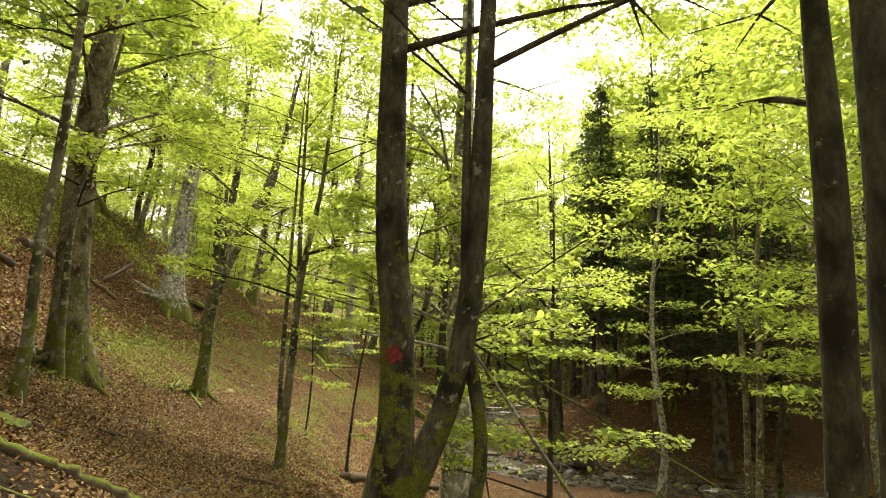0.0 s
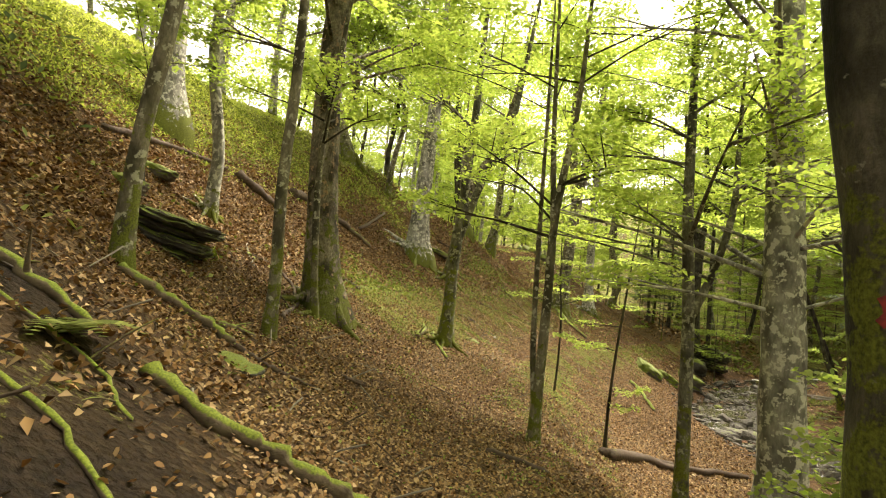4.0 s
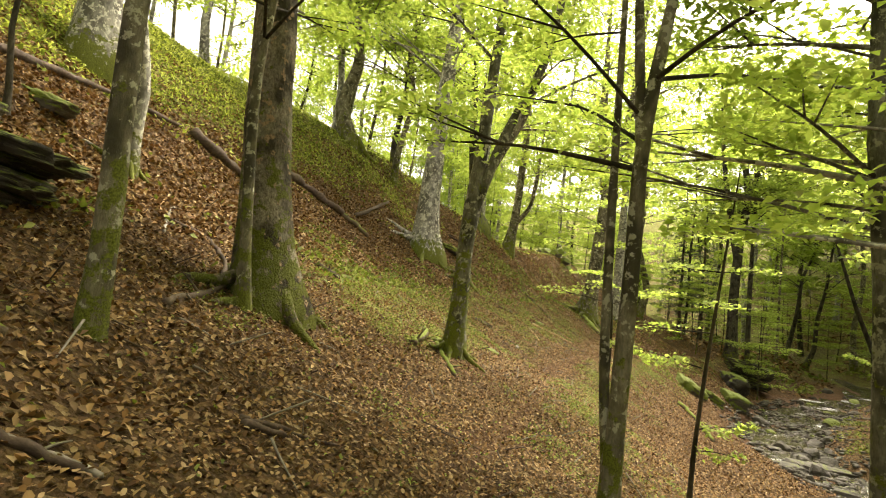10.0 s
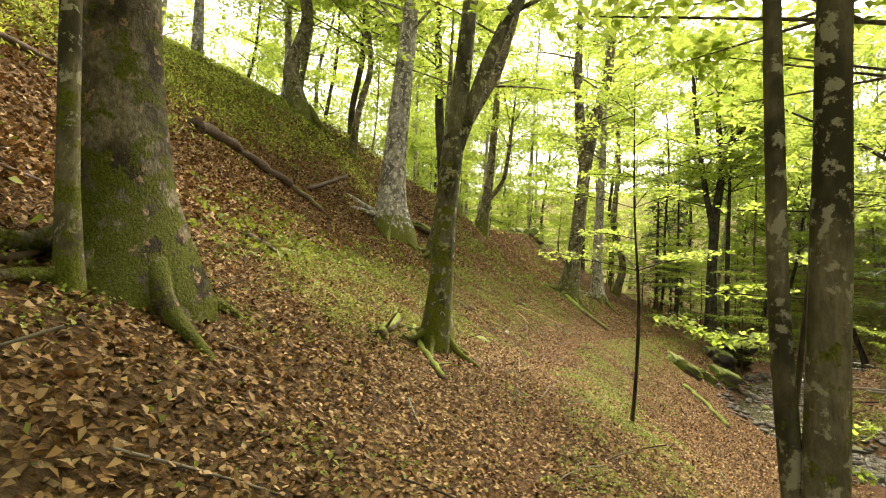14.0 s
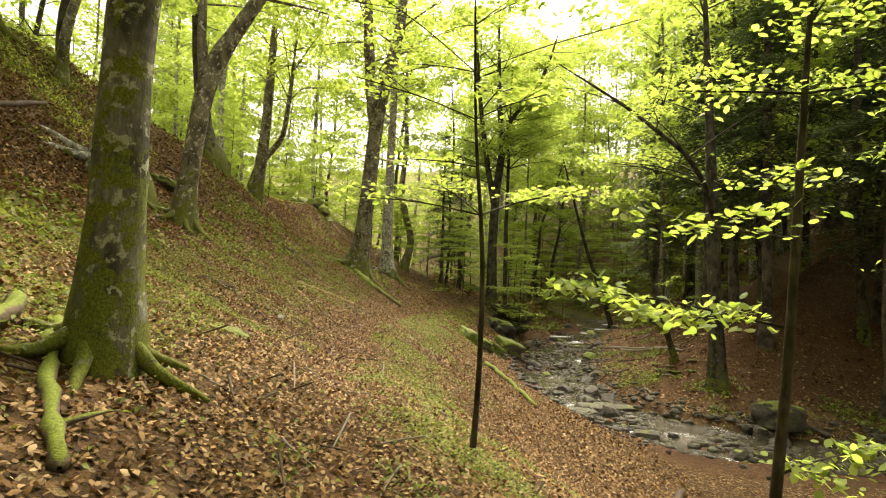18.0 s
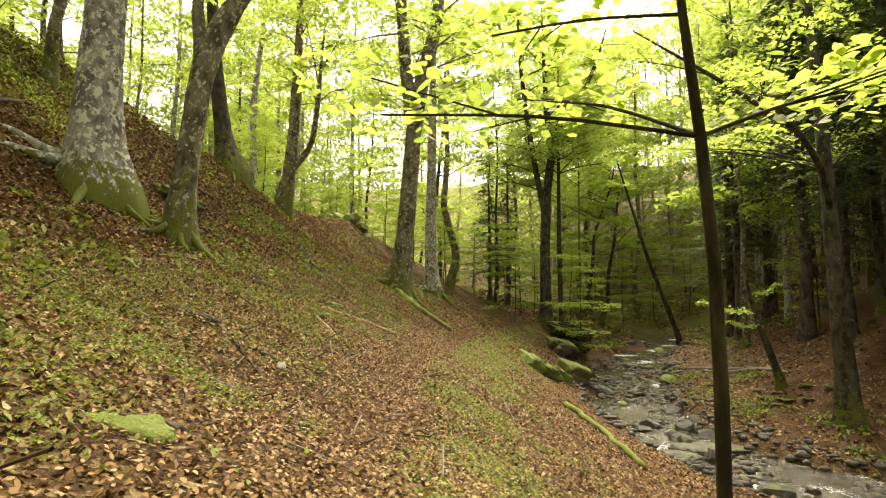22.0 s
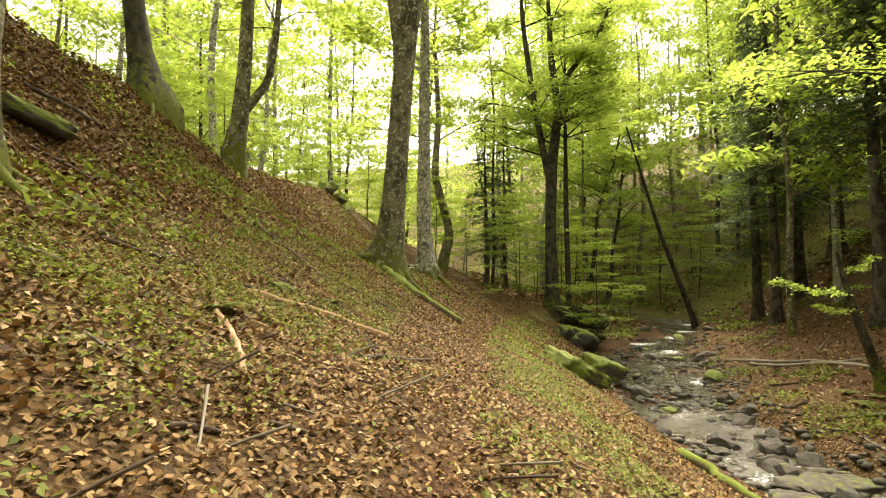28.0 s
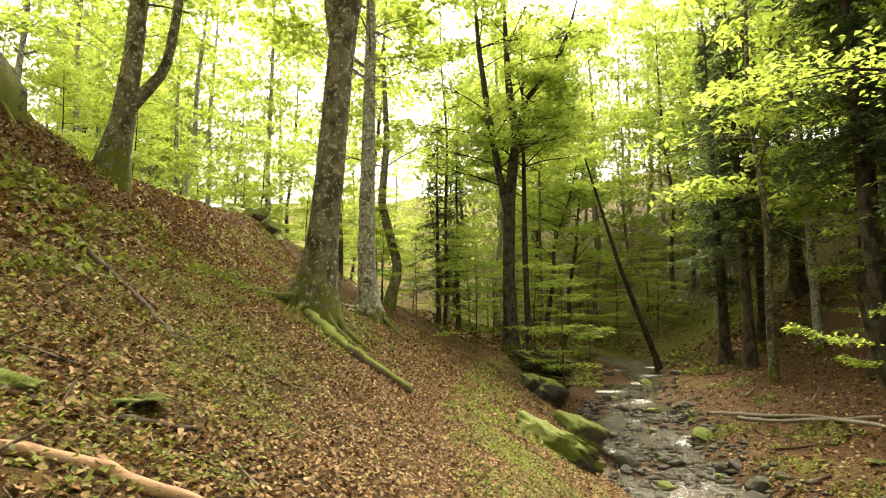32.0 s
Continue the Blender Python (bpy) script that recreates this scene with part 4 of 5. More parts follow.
# ---- the wood around: a few kinds of tree, set again and again ----
def wood():
    rng = np.random.default_rng(77)
    mid = [make_tree("beech", 0, 0, 0.15 + 0.04 * k, 20 + 2 * k, (BEECH, DARK, PALE, MOSSY)[k], "tall beech in fresh spring leaf", low=(4, 3, 5, 2.5)[k], branches=38, reach=3.6,
                     leaves=30, leaf=0.14, seed=200 + k, twigs=False, group="trees of the wood", spread=1.7, flat=0.05, long=2.0, tilt=0.42) for k in range(4)]
    far = [make_tree("beech", 0, 0, 0.2 + 0.05 * k, 26 + 3 * k, (BEECH, DARK, PALE)[k], "tall far beech in fresh spring leaf", low=(6, 4, 5)[k], branches=44, reach=4.6,
                     leaves=17, leaf=0.25, seed=250 + k, twigs=False, group="far trees of the wood", spread=2.3, flat=0.07, long=2.1, tilt=0.5) for k in range(3)]
    young = [make_tree("young_beech", 0, 0, 0.06, 8, DARK, "young beech with flat layers of fresh leaves", low=1.2, branches=26, reach=2.4, leaves=40, leaf=0.095, long=2.0, tilt=0.25, seed=300 + k,
                       twigs=False, group="young trees of the wood", rise=0.12, flat=0.035, spread=1.1) for k in range(3)]
    spots, used = [], set()
    most = {"mid": 58, "far": 150, "young": 66}

    def plant(x, y, name, kinds):
        spots.append((x, y))
        most[name] -= 1
        src = kinds[rng.integers(len(kinds))]
        k = rng.uniform(0.85, 1.2) * (1.2 if y > 86 else 1)
        m = Matrix.LocRotScale((x, y, float(land(x, y)) - 0.12), Euler((rng.normal(0, .03), rng.normal(0, .03), rng.uniform(0, 6.28))), (k, k, k))
        if src.name in used:
            src = copy_thing(src, m)
        else:
            used.add(src.name)
            src.matrix_basis = m
        src.scale = (k, k, k)

    for _ in range(400):
        x, y = rng.uniform(-10, 16), rng.uniform(57, 92)
        d = float(brook(np.array([x]), np.array([y]))[0][0])
        if d > 3 and not (x > 6 and y < 78) and most["young"] > 52 and all((x - a) ** 2 + (y - b) ** 2 > 2.2 ** 2 for a, b in spots) and math.hypot(x + 9.0, y - 58) > 5:
            plant(x, y, "young", young)
    for x, y in ((-12, 66), (-15, 69), (-18, 67), (-13.5, 73), (-9.5, 75), (-20.5, 72), (-16.5, 76), (-22, 66), (-11, 81), (-19, 80), (-24, 61), (-6.5, 82)):
        plant(x, y, "young", young)
    for x, y in ((14, 46), (18, 48), (22, 43.5), (27, 50), (33, 46), (20, 57), (26, 63), (34, 56), (16, 58), (40, 50), (38, 62), (30, 70), (46, 57), (12.5, 57), (29, 42), (17, 42), (36, 41), (43, 44)):
        plant(x, y, "far", far)
    for x, y in ((16, 88), (18.5, 95), (14.5, 98), (20, 87), (9, 99.5), (22, 93), (17, 101), (12, 103)):
        plant(x, y, "young", young)
    for k in range(12000):
        x, y = (rng.uniform(-10, 48), rng.uniform(76, 140)) if k < 700 else (rng.uniform(-62, 62), rng.uniform(-10, 128))
        s = x - float(np.interp(y, WALK_Y, WALK_X))
        d, level, side = (float(a[0]) for a in brook(np.array([x]), np.array([y])))
        if k < 700 and most["far"] < 100:
            continue
        if (side > 0 and d < 10 and 30 < y < 78) or (side < 0 and y > -3 and y < 34 and 0 < s < 17):
            continue
        if -16 < x < 14 and 54 < y < 92 and rng.random() < 0.88:
            continue
        if d < 3.4 or (side < 0 and -17.5 < s < 6 and y < 60) or (-17.5 < s < 0 and y < 62):
            continue
        if any((x - a) ** 2 + (y - b) ** 2 < 3.3 ** 2 for a, b in spots):
            continue
        away = math.hypot(max(0, abs(x + 5) - 3), max(0, y - 28, -y))
        if s < -17.5 and y < 55 and rng.random() < 0.86:
            continue
        small = rng.random() < (0.55 if s > 0 and away < 45 else 0.12)
        small = small and not (s < 14 and y < 34 and side < 0)
        name, kinds = ("young", young) if small else (("mid", mid) if away < 32 else ("far", far))
        if most[name] > 0:
            plant(x, y, name, kinds)


wood()

# ---- fallen wood ----
FALLEN = [
    ('rot', 0.094, (-15.74, 11.09), (-16.74, 13.78), (-16.90, 16.50)),
    ('rot', 0.189, (-16.62, 16.74), (-15.56, 18.05)),
    ('rot', 0.206, (-17.20, 20.47), (-17.70, 22.82), (-16.80, 24.24)),
    ('moss', 0.131, (-16.80, 24.24), (-15.86, 24.91)),
    ('moss', 0.061, (-6.88, 3.80), (-6.62, 4.45), (-5.93, 4.61)),
    ('moss', 0.070, (-5.48, 4.77), (-4.91, 4.83), (-4.42, 5.13), (-4.00, 5.53)),
    ('moss', 0.075, (-8.05, 6.35), (-7.64, 6.63), (-7.18, 6.95), (-6.94, 7.12)),
    ('rot', 0.035, (-6.96, 7.10), (-6.74, 7.38), (-6.56, 7.75), (-6.29, 7.94)),
    ('moss', 0.05, (-7.45, 7.10), (-7.67, 7.68), (-7.61, 8.19)),
    ('rot', 0.043, (-8.84, 10.29), (-9.34, 11.09), (-9.77, 11.92), (-10.62, 12.80), (-11.78, 13.33), (-12.03, 12.35)),
    ('rot', 0.038, (-6.89, 9.59), (-6.70, 9.88)),
    ('rot', 0.063, (-11.68, 16.55), (-11.14, 16.86)),
    ('grey', 0.024, (-6.85, 7.27), (-6.66, 7.66), (-6.28, 8.03)),
    ('rot', 0.023, (-6.16, 7.24), (-5.92, 7.39)),
    ('rot', 0.030, (-6.95, 9.63), (-6.75, 10.03)),
    ('rot', 0.016, (-6.75, 10.03), (-6.58, 10.49)),
    ('bare', 0.049, (-10.17, 30.21), (-9.47, 30.95), (-8.45, 31.01)),
    ('moss', 0.15, (-10.00, 42.00), (-8.90, 40.20), (-7.40, 39.60)),
    ('rot', 0.03, (-11.57, 29.49), (-11.09, 29.94), (-10.68, 30.79), (-9.77, 30.41)),
    ('rot', 0.06, (-16.60, 34.39), (-16.17, 34.97), (-15.61, 35.49)),
    ('rot', 0.04, (-15.10, 32.75), (-14.45, 32.71), (-13.90, 32.67)),
    ('bare', 0.035, (-9.79, 28.50), (-9.34, 27.85), (-8.97, 27.15)),
    ('grey', 0.025, (-11.36, 27.86), (-11.15, 28.09), (-10.82, 28.14)),
    ('rot', 0.024, (-8.98, 26.15), (-8.77, 26.29)),
    ('rot', 0.030, (-11.79, 29.73), (-11.29, 30.31), (-10.93, 31.39)),
    ('rot', 0.046, (-12.52, 36.37), (-11.34, 35.54), (-10.20, 34.45)),
    ('rot', 0.029, (-10.35, 34.80), (-9.65, 35.04), (-8.94, 35.07)),
    ('rot', 0.034, (-9.52, 31.84), (-9.13, 32.30)),
    ('rot', 0.029, (-10.12, 31.53), (-9.73, 31.54)),
    ('rot', 0.032, (-10.91, 24.76), (-10.55, 24.76), (-10.21, 24.87)),
    ('rot', 0.040, (-9.40, 24.54), (-8.95, 24.40)),
    ('rot', 0.020, (-9.72, 24.48), (-8.98, 23.59)),
    ('grey', 0.013, (-9.38, 22.79), (-9.08, 22.86), (-8.79, 22.96)),
    ('moss', 0.085, (-8.65, 15.84), (-8.87, 16.57), (-9.15, 17.52)),
    ('moss', 0.054, (-8.94, 17.46), (-8.18, 16.39), (-7.65, 15.67)),
    ('grey', 0.022, (-4.90, 2.01), (-4.49, 2.16), (-4.05, 2.15), (-3.61, 2.06), (-3.34, 2.54), (-2.94, 3.28), (-2.76, 5.0)),
    ('rot', 0.06, (-3.95, 1.47), (-3.87, 1.64), (-3.78, 1.86)),
    ('rot', 0.06, (-5.85, 2.50), (-5.45, 2.72), (-4.93, 2.81), (-4.63, 2.88)),
    ('rot', 0.05, (-3.70, 6.50), (-3.05, 6.46), (-2.47, 6.40)),
    ('grey', 0.010, (-3.69, 1.37), (-3.48, 1.43), (-3.29, 1.51)),
    ('rot', 0.087, (-2.08, 5.70), (-1.62, 4.60), (-1.34, 3.70)),
    ('rot', 0.046, (-3.79, 7.39), (-2.61, 6.73)),
    ('rot', 0.111, (-3.48, 16.12), (-2.00, 23.58)),
    ('rot', 0.050, (-4.59, 10.02), (-3.70, 10.29)),
    ('rot', 0.138, (-3.43, 16.42), (-1.71, 23.53), (0.98, 28.08)),
    ('rot', 0.046, (-10.86, 24.89), (-10.32, 24.92)),
    ('rot', 0.115, (-19.75, 37.44), (-20.46, 39.72)),
    ('rot', 0.079, (-19.13, 37.28), (-18.26, 37.37), (-18.40, 39.66)),
    ('rot', 0.150, (-19.56, 37.24), (-19.77, 39.39)),
    ('rot', 0.096, (-16.88, 25.41), (-18.33, 30.40)),
    ('grey', 0.029, (-11.21, 12.03), (-12.21, 12.83), (-12.74, 13.33)),
    ('rot', 0.056, (-10.73, 24.94), (-10.20, 25.00)),
    ('rot', 0.099, (5.21, 22.89), (6.74, 22.58), (7.48, 20.70)),
    ('grey', 0.093, (8.09, 53.23), (8.90, 49.85), (9.42, 46.82)),
    ('grey', 0.095, (7.79, 55.15), (9.43, 51.14), (8.74, 45.12)),
    ('rot', 0.030, (-8.51, 29.09), (-7.88, 30.61)),
    ('rot', 0.019, (-8.62, 26.63), (-8.35, 26.66)),
    ('rot', 0.048, (-8.77, 20.57), (-8.50, 20.90)),
]
WOODS = {"rot": (ROT, "fallen_branch", "dark rotting fallen branch on the leaf litter"), "moss": (MOSSWOOD, "mossy_log", "fallen log covered in green moss"),
         "bare": (PALEWOOD, "bare_log", "barkless reddish-tan log lying across the slope"), "grey": (GREYWOOD, "grey_branch", "weathered grey fallen branch")}


def fallen(kind, r, points, seed):
    rng = np.random.default_rng(seed)
    mat, name, label = WOODS[kind]
    p = np.array(points, float)
    line = curve(np.c_[p, np.zeros(len(p))], max(8, 5 * len(p)))
    line[:, :2] += rng.normal(0, r * 0.4, (len(line), 2))
    line[:, 2] = land(line[:, 0], line[:, 1]) + r * 0.55
    for _ in range(3):
        line[1:-1, 2] = (line[:-2, 2] + 2 * line[1:-1, 2] + line[2:, 2]) / 4
    mid = line[0].copy()
    rad = r * np.linspace(1.05, 0.75, len(line)) * (1 + 0.13 * rng.normal(size=len(line)))
    rad = np.r_[0.25 * rad[0], rad, 0.2 * rad[-1]]
    a, b = line[0] - (line[1] - line[0]) * 0.1, line[-1] + (line[-1] - line[-2]) * 0.15
    line = np.vstack([a, line, b])
    pieces = [tube(line - mid, rad, 10, rng, 0.06)]
    ob = new(name, mesh_of(name, *pieces[0], mat, True))
    ob.location = mid
    tagged(ob, label, "log" if r > 0.06 else "branch", "fallen wood")
    length = np.linalg.norm(line[-1] - line[0])
    for _ in range(int(rng.integers(0, 3)) if r < 0.12 and length > 0.5 else 0):
        i = rng.integers(2, len(line) - 2)
        o = np.array([*rng.normal(0, 1, 2), rng.uniform(0.1, 0.9)])
        o /= np.linalg.norm(o)
        q0 = line[i] - mid
        L = rng.uniform(0.15, 0.5) * min(1.0, length)
        v, q = tube(curve([q0, q0 + o * L * 0.6, q0 + o * L + (0, 0, -0.1 * L)], 5), np.linspace(rad[i] * 0.5, 0.004, 5), 6)
        part("twig", mesh_of("twig", v, q, mat, True), ob)


for k, (kind, r, *points) in enumerate(FALLEN):
    fallen(kind, r, points, 500 + k)


def twigs_on_floor():
    """Short dead sticks strewn over the floor near the trail."""
    rng = np.random.default_rng(9)
    stock = []
    for k in range(6):
        L = 0.25 + 0.12 * k
        pts = [(-L / 2, 0, 0), (rng.normal(0, .03), rng.normal(0, .04), .01), (L / 2, rng.normal(0, .05), 0)]
        stock.append(mesh_of("stick", *tube(curve(pts, 6), np.linspace(0.011, 0.005, 6), 6, rng, 0.1), (ROT, GREYWOOD)[k % 2], True))
    for k in range(230):
        y = rng.uniform(1.5, 34)
        s = rng.normal(-1.2, 2.6)
        x = float(np.interp(y, WALK_Y, WALK_X)) + s
        ob = new("stick", stock[k % 6])
        ob.location = (x, y, float(land(x, y)) + 0.02)
        gx, gy = float(land(x + .2, y) - land(x - .2, y)) / .4, float(land(x, y + .2) - land(x, y - .2)) / .4
        ob.rotation_euler = (math.atan(gy), -math.atan(gx), rng.uniform(0, 6.28))
        tagged(ob, "short dead stick on the brown leaf litter", "stick", "sticks on the forest floor")


twigs_on_floor()

# ---- stones ----
def stone_mesh(seed, mat, flat=0.6, sub=2, cut=0.0):
    rng = np.random.default_rng(seed)
    bm = bmesh.new()
    bmesh.ops.create_icosphere(bm, subdivisions=sub, radius=1)
    ph = rng.uniform(0, 6, 6)
    for v in bm.verts:
        c = v.co
        k = 1 + 0.22 * math.sin(2.1 * c.x + ph[0]) + 0.18 * math.sin(2.7 * c.y + ph[1]) + 0.12 * math.sin(4.3 * c.z + 3 * c.x + ph[2]) + 0.06 * math.sin(9 * c.y + ph[3])
        v.co = c * k
        v.co.z *= flat
        v.co.x = max(-0.85, min(0.85, v.co.x))
        v.co.y = max(-0.8, min(0.8, v.co.y))
    me = bpy.data.meshes.new("stone")
    bm.to_mesh(me)
    bm.free()
    me.materials.append(mat)
    return me


def brook_stones():
    rng = np.random.default_rng(31)
    stock = [stone_mesh(40 + k, ROCK, 0.6 + 0.12 * (k % 3)) for k in range(6)] + [stone_mesh(60 + k, MOSSROCK, 0.6) for k in range(3)]
    run = np.r_[0, np.cumsum(np.linalg.norm(np.diff(BROOK, axis=0), axis=1))]
    for k in range(290):
        t = run[2] + (run[9] - run[2]) * rng.uniform(0, 1)
        cx, cy, cz = (float(np.interp(t, run, a)) for a in (BROOK[:, 0], BROOK[:, 1], BROOK_Z))
        a = rng.uniform(0, 6.28)
        d = rng.uniform(0.2, 3.0) if rng.random() < 0.6 else rng.uniform(1.7, 3.0)
        x, y = cx + d * math.cos(a), cy + d * math.sin(a)
        size = 0.08 + 0.42 * rng.random() ** 3.6
        me = stock[rng.integers(6)] if rng.random() < 0.85 else stock[6 + rng.integers(3)]
        ob = new("stone", me)
        ob.location = (x, y, float(land(x, y)) + size * 0.18)
        ob.scale = (size * rng.uniform(.8, 1.4), size, size * rng.uniform(.7, 1.1))
        ob.rotation_euler = (rng.normal(0, .3), rng.normal(0, .3), rng.uniform(0, 6.28))
        tagged(ob, "rounded grey-brown stone in the brook bed", "stone", "stones of the brook")


brook_stones()


def gravel():
    """Small stones along the edges of the brook, too many to count."""
    rng = np.random.default_rng(32)
    bm = bmesh.new()
    bmesh.ops.create_icosphere(bm, subdivisions=1, radius=1)
    base = np.array([v.co[:] for v in bm.verts])
    tris = np.array([[v.index for v in f.verts] for f in bm.faces])
    bm.free()
    run = np.r_[0, np.cumsum(np.linalg.norm(np.diff(BROOK, axis=0), axis=1))]
    n = 5200
    t = run[2] + (run[8] - run[2]) * rng.uniform(0, 1, n)
    cx, cy = (np.interp(t, run, a) for a in (BROOK[:, 0], BROOK[:, 1]))
    a, d = rng.uniform(0, 6.28, n), rng.uniform(0.3, 3.6, n)
    x, y = cx + d * np.cos(a), cy + d * np.sin(a)
    size = 0.04 + 0.16 * rng.random(n) ** 2
    shape = base[None] * (1 + 0.25 * rng.normal(size=(n, len(base), 1))) * np.stack([size * rng.uniform(.8, 1.5, n), size, size * 0.55], 1)[:, None]
    v = shape + np.stack([x, y, land(x, y) + size * 0.2], 1)[:, None]
    q = tris[None] + (np.arange(n) * len(base))[:, None, None]
    tagged(new("gravel", mesh_of("gravel", v.reshape(-1, 3), q.reshape(-1, 3), ROCK)), "small brown and grey stones along the brook", "gravel", kind="stuff")


gravel()


def slab(name, x, y, z, sx, sy, sz, turn, tip, mat, label, seed, layers=1, category="rock", under=0.0):
    """A rock of one or more cracked, rounded and pitted layers; z: how far its foot lies under the ground there."""
    rng = np.random.default_rng(seed)
    root = new(name)
    root.location = (x, y, float(land(x, y)) - z)
    root.rotation_euler = (radians(tip[0]), radians(tip[1]), radians(turn))
    tagged(root, label, category)
    cuts = rng.uniform(0.6, 1.5, layers)
    cuts = np.r_[0, np.cumsum(cuts) / cuts.sum()] * sz
    for k in range(layers):
        bm = bmesh.new()
        bmesh.ops.create_cube(bm, size=2)
        bmesh.ops.subdivide_edges(bm, edges=bm.edges[:], cuts=10, use_grid_fill=True)
        h, mid = (cuts[k + 1] - cuts[k]) / 2, (cuts[k + 1] + cuts[k]) / 2
        shrink = 1 - under * (1 - k / max(1, layers - 1))
        gx, gy = sx / 2 * rng.uniform(0.82, 1.06) * shrink, sy / 2 * rng.uniform(0.82, 1.06) * shrink
        ox, oy, ph = rng.normal(0, 0.05) * sx, rng.normal(0, 0.05) * sy, Vector(rng.uniform(0, 50, 3))
        for v in bm.verts:
            c = v.co.copy()
            norm = (abs(c.x) ** 3.4 + abs(c.y) ** 3.4 + abs(c.z) ** 5) ** (1 / 3.8)
            c = c / max(norm, 1e-6)
            big = noise.noise(Vector((c.x * gx, c.y * gy, c.z * h)) * 1.6 + ph)
            fine = noise.noise(Vector((c.x * gx, c.y * gy, c.z * h * 3)) * 6 + ph)
            k2 = 1 + 0.36 * big + 0.22 * fine
            v.co = (c.x * gx * k2 + ox, c.y * gy * k2 + oy, mid + c.z * h * (1.02 + 0.25 * big) + 0.04 * fine)
        for face in bm.faces:
            face.smooth = layers == 1
        me = bpy.data.meshes.new("layer")
        bm.to_mesh(me)
        bm.free()
        me.materials.append(mat)
        part("layer" if layers > 1 else "block", me, root)
    return root


slab("rock_ledge", -10.95, 9.3, 0.64, 1.55, 1.5, 1.12, 35, (0, 14), DARKROCK, "dark layered rock ledge with moss on top", 3, 6, under=0.4)
slab("rock_ledge", -5.3, 2.5, 0.1, 0.5, 0.45, 0.42, 20, (0, 6), DARKROCK, "small dark mossy rock standing in the slope", 4, 2)
slab("mossy_slab", -3.75, 42.3, 0.35, 1.8, 3.0, 0.8, 14, (6, 34), MOSSROCK, "big tilted slab covered in bright green moss above the brook", 5)
slab("mossy_slab", -2.5, 45.6, 0.4, 1.4, 2.2, 0.7, 24, (5, 30), MOSSROCK, "tilted mossy slab above the brook", 6)
crest_stone = stone_mesh(81, MOSSROCK, 0.4, 3)
for k, (px, py, size) in enumerate([(-16.8, 58.9, .8), (-16.0, 58.6, .65), (-15.4, 59.2, .7), (-16.4, 59.7, .9), (-14.8, 58.9, .5), (-17.6, 59.3, .6)]):
    ob = new("crest_stone", crest_stone)
    ob.location, ob.scale, ob.rotation_euler = (px, py, float(land(px, py)) + 0.08), (size, size * 0.8, size * 0.8), (0.2, 0.35, k * 1.3)
    tagged(ob, "flat mossy stone on the crest of the slope", "stone", "stones on the crest")
slab("flat_rock", 2.3, 38.7, 0.1, 2.6, 1.5, 0.38, 20, (0, 3), ROCK, "flat pale rock shelf in the brook", 8)
slab("flat_rock", 0.6, 37.2, 0.1, 1.7, 1.2, 0.36, -30, (2, -3), ROCK, "flat pale rock shelf in the brook", 9)
slab("boulder", 8.4, 35.6, 0.2, 1.9, 1.4, 1.1, 15, (0, 5), DARKROCK, "dark mossy boulder on the brook bank", 10)
slab("bank_rock", 0.8, 63.0, 0.6, 3.0, 4.0, 2.2, 25, (0, 14), DARKROCK, "dark mossy rock bluff under a forked beech", 11, 2)
slab("bank_rock", -0.9, 49.5, 0.4, 1.4, 2.4, 1.1, 20, (5, 18), MOSSROCK, "mossy rock in the brook bank", 12)
slab("bank_rock", -0.6, 57.0, 0.5, 1.8, 3.0, 1.4, 15, (5, 18), DARKROCK, "dark rock in the brook bank", 13)
slab("mossy_hump", -15.7, 33.6, 0.2, 1.7, 1.1, 0.36, 50, (0, 20), MOSSROCK, "low mossy rock hump on the slope", 14)
slab("mossy_hump", -8.75, 20.6, 0.13, 0.55, 0.4, 0.16, 10, (0, 15), MOSSROCK, "small moss-covered rock in the herbs", 15)
slab("mossy_hump", -10.2, 31.6, 0.1, 0.5, 0.4, 0.18, 30, (0, 15), MOSSROCK, "small moss-covered rock in the leaves", 16)
slab("mossy_hump", -6.5, 6.6, 0.2, 0.6, 0.42, 0.24, 20, (0, 18), DARKROCK, "low moss-covered mound beside fallen logs", 21)
slab("mossy_hump", -13.6, 10.3, 0.2, 0.9, 0.6, 0.38, 10, (0, 15), MOSSROCK, "low moss-covered rock on the slope", 18)
slab("mossy_hump", -14.9, 12.0, 0.2, 1.1, 0.6, 0.36, 20, (0, 15), MOSSROCK, "low moss-covered rock on the slope", 19)
pale = new("pale_stone", stone_mesh(77, GREYWOOD, 0.35))
pale.location, pale.scale, pale.rotation_euler = (-8.97, 24.19, 0.86), (0.07, 0.11, 0.12), (0.5, 0.2, 0.3)
tagged(pale, "small pale stone lying in the leaves", "stone")

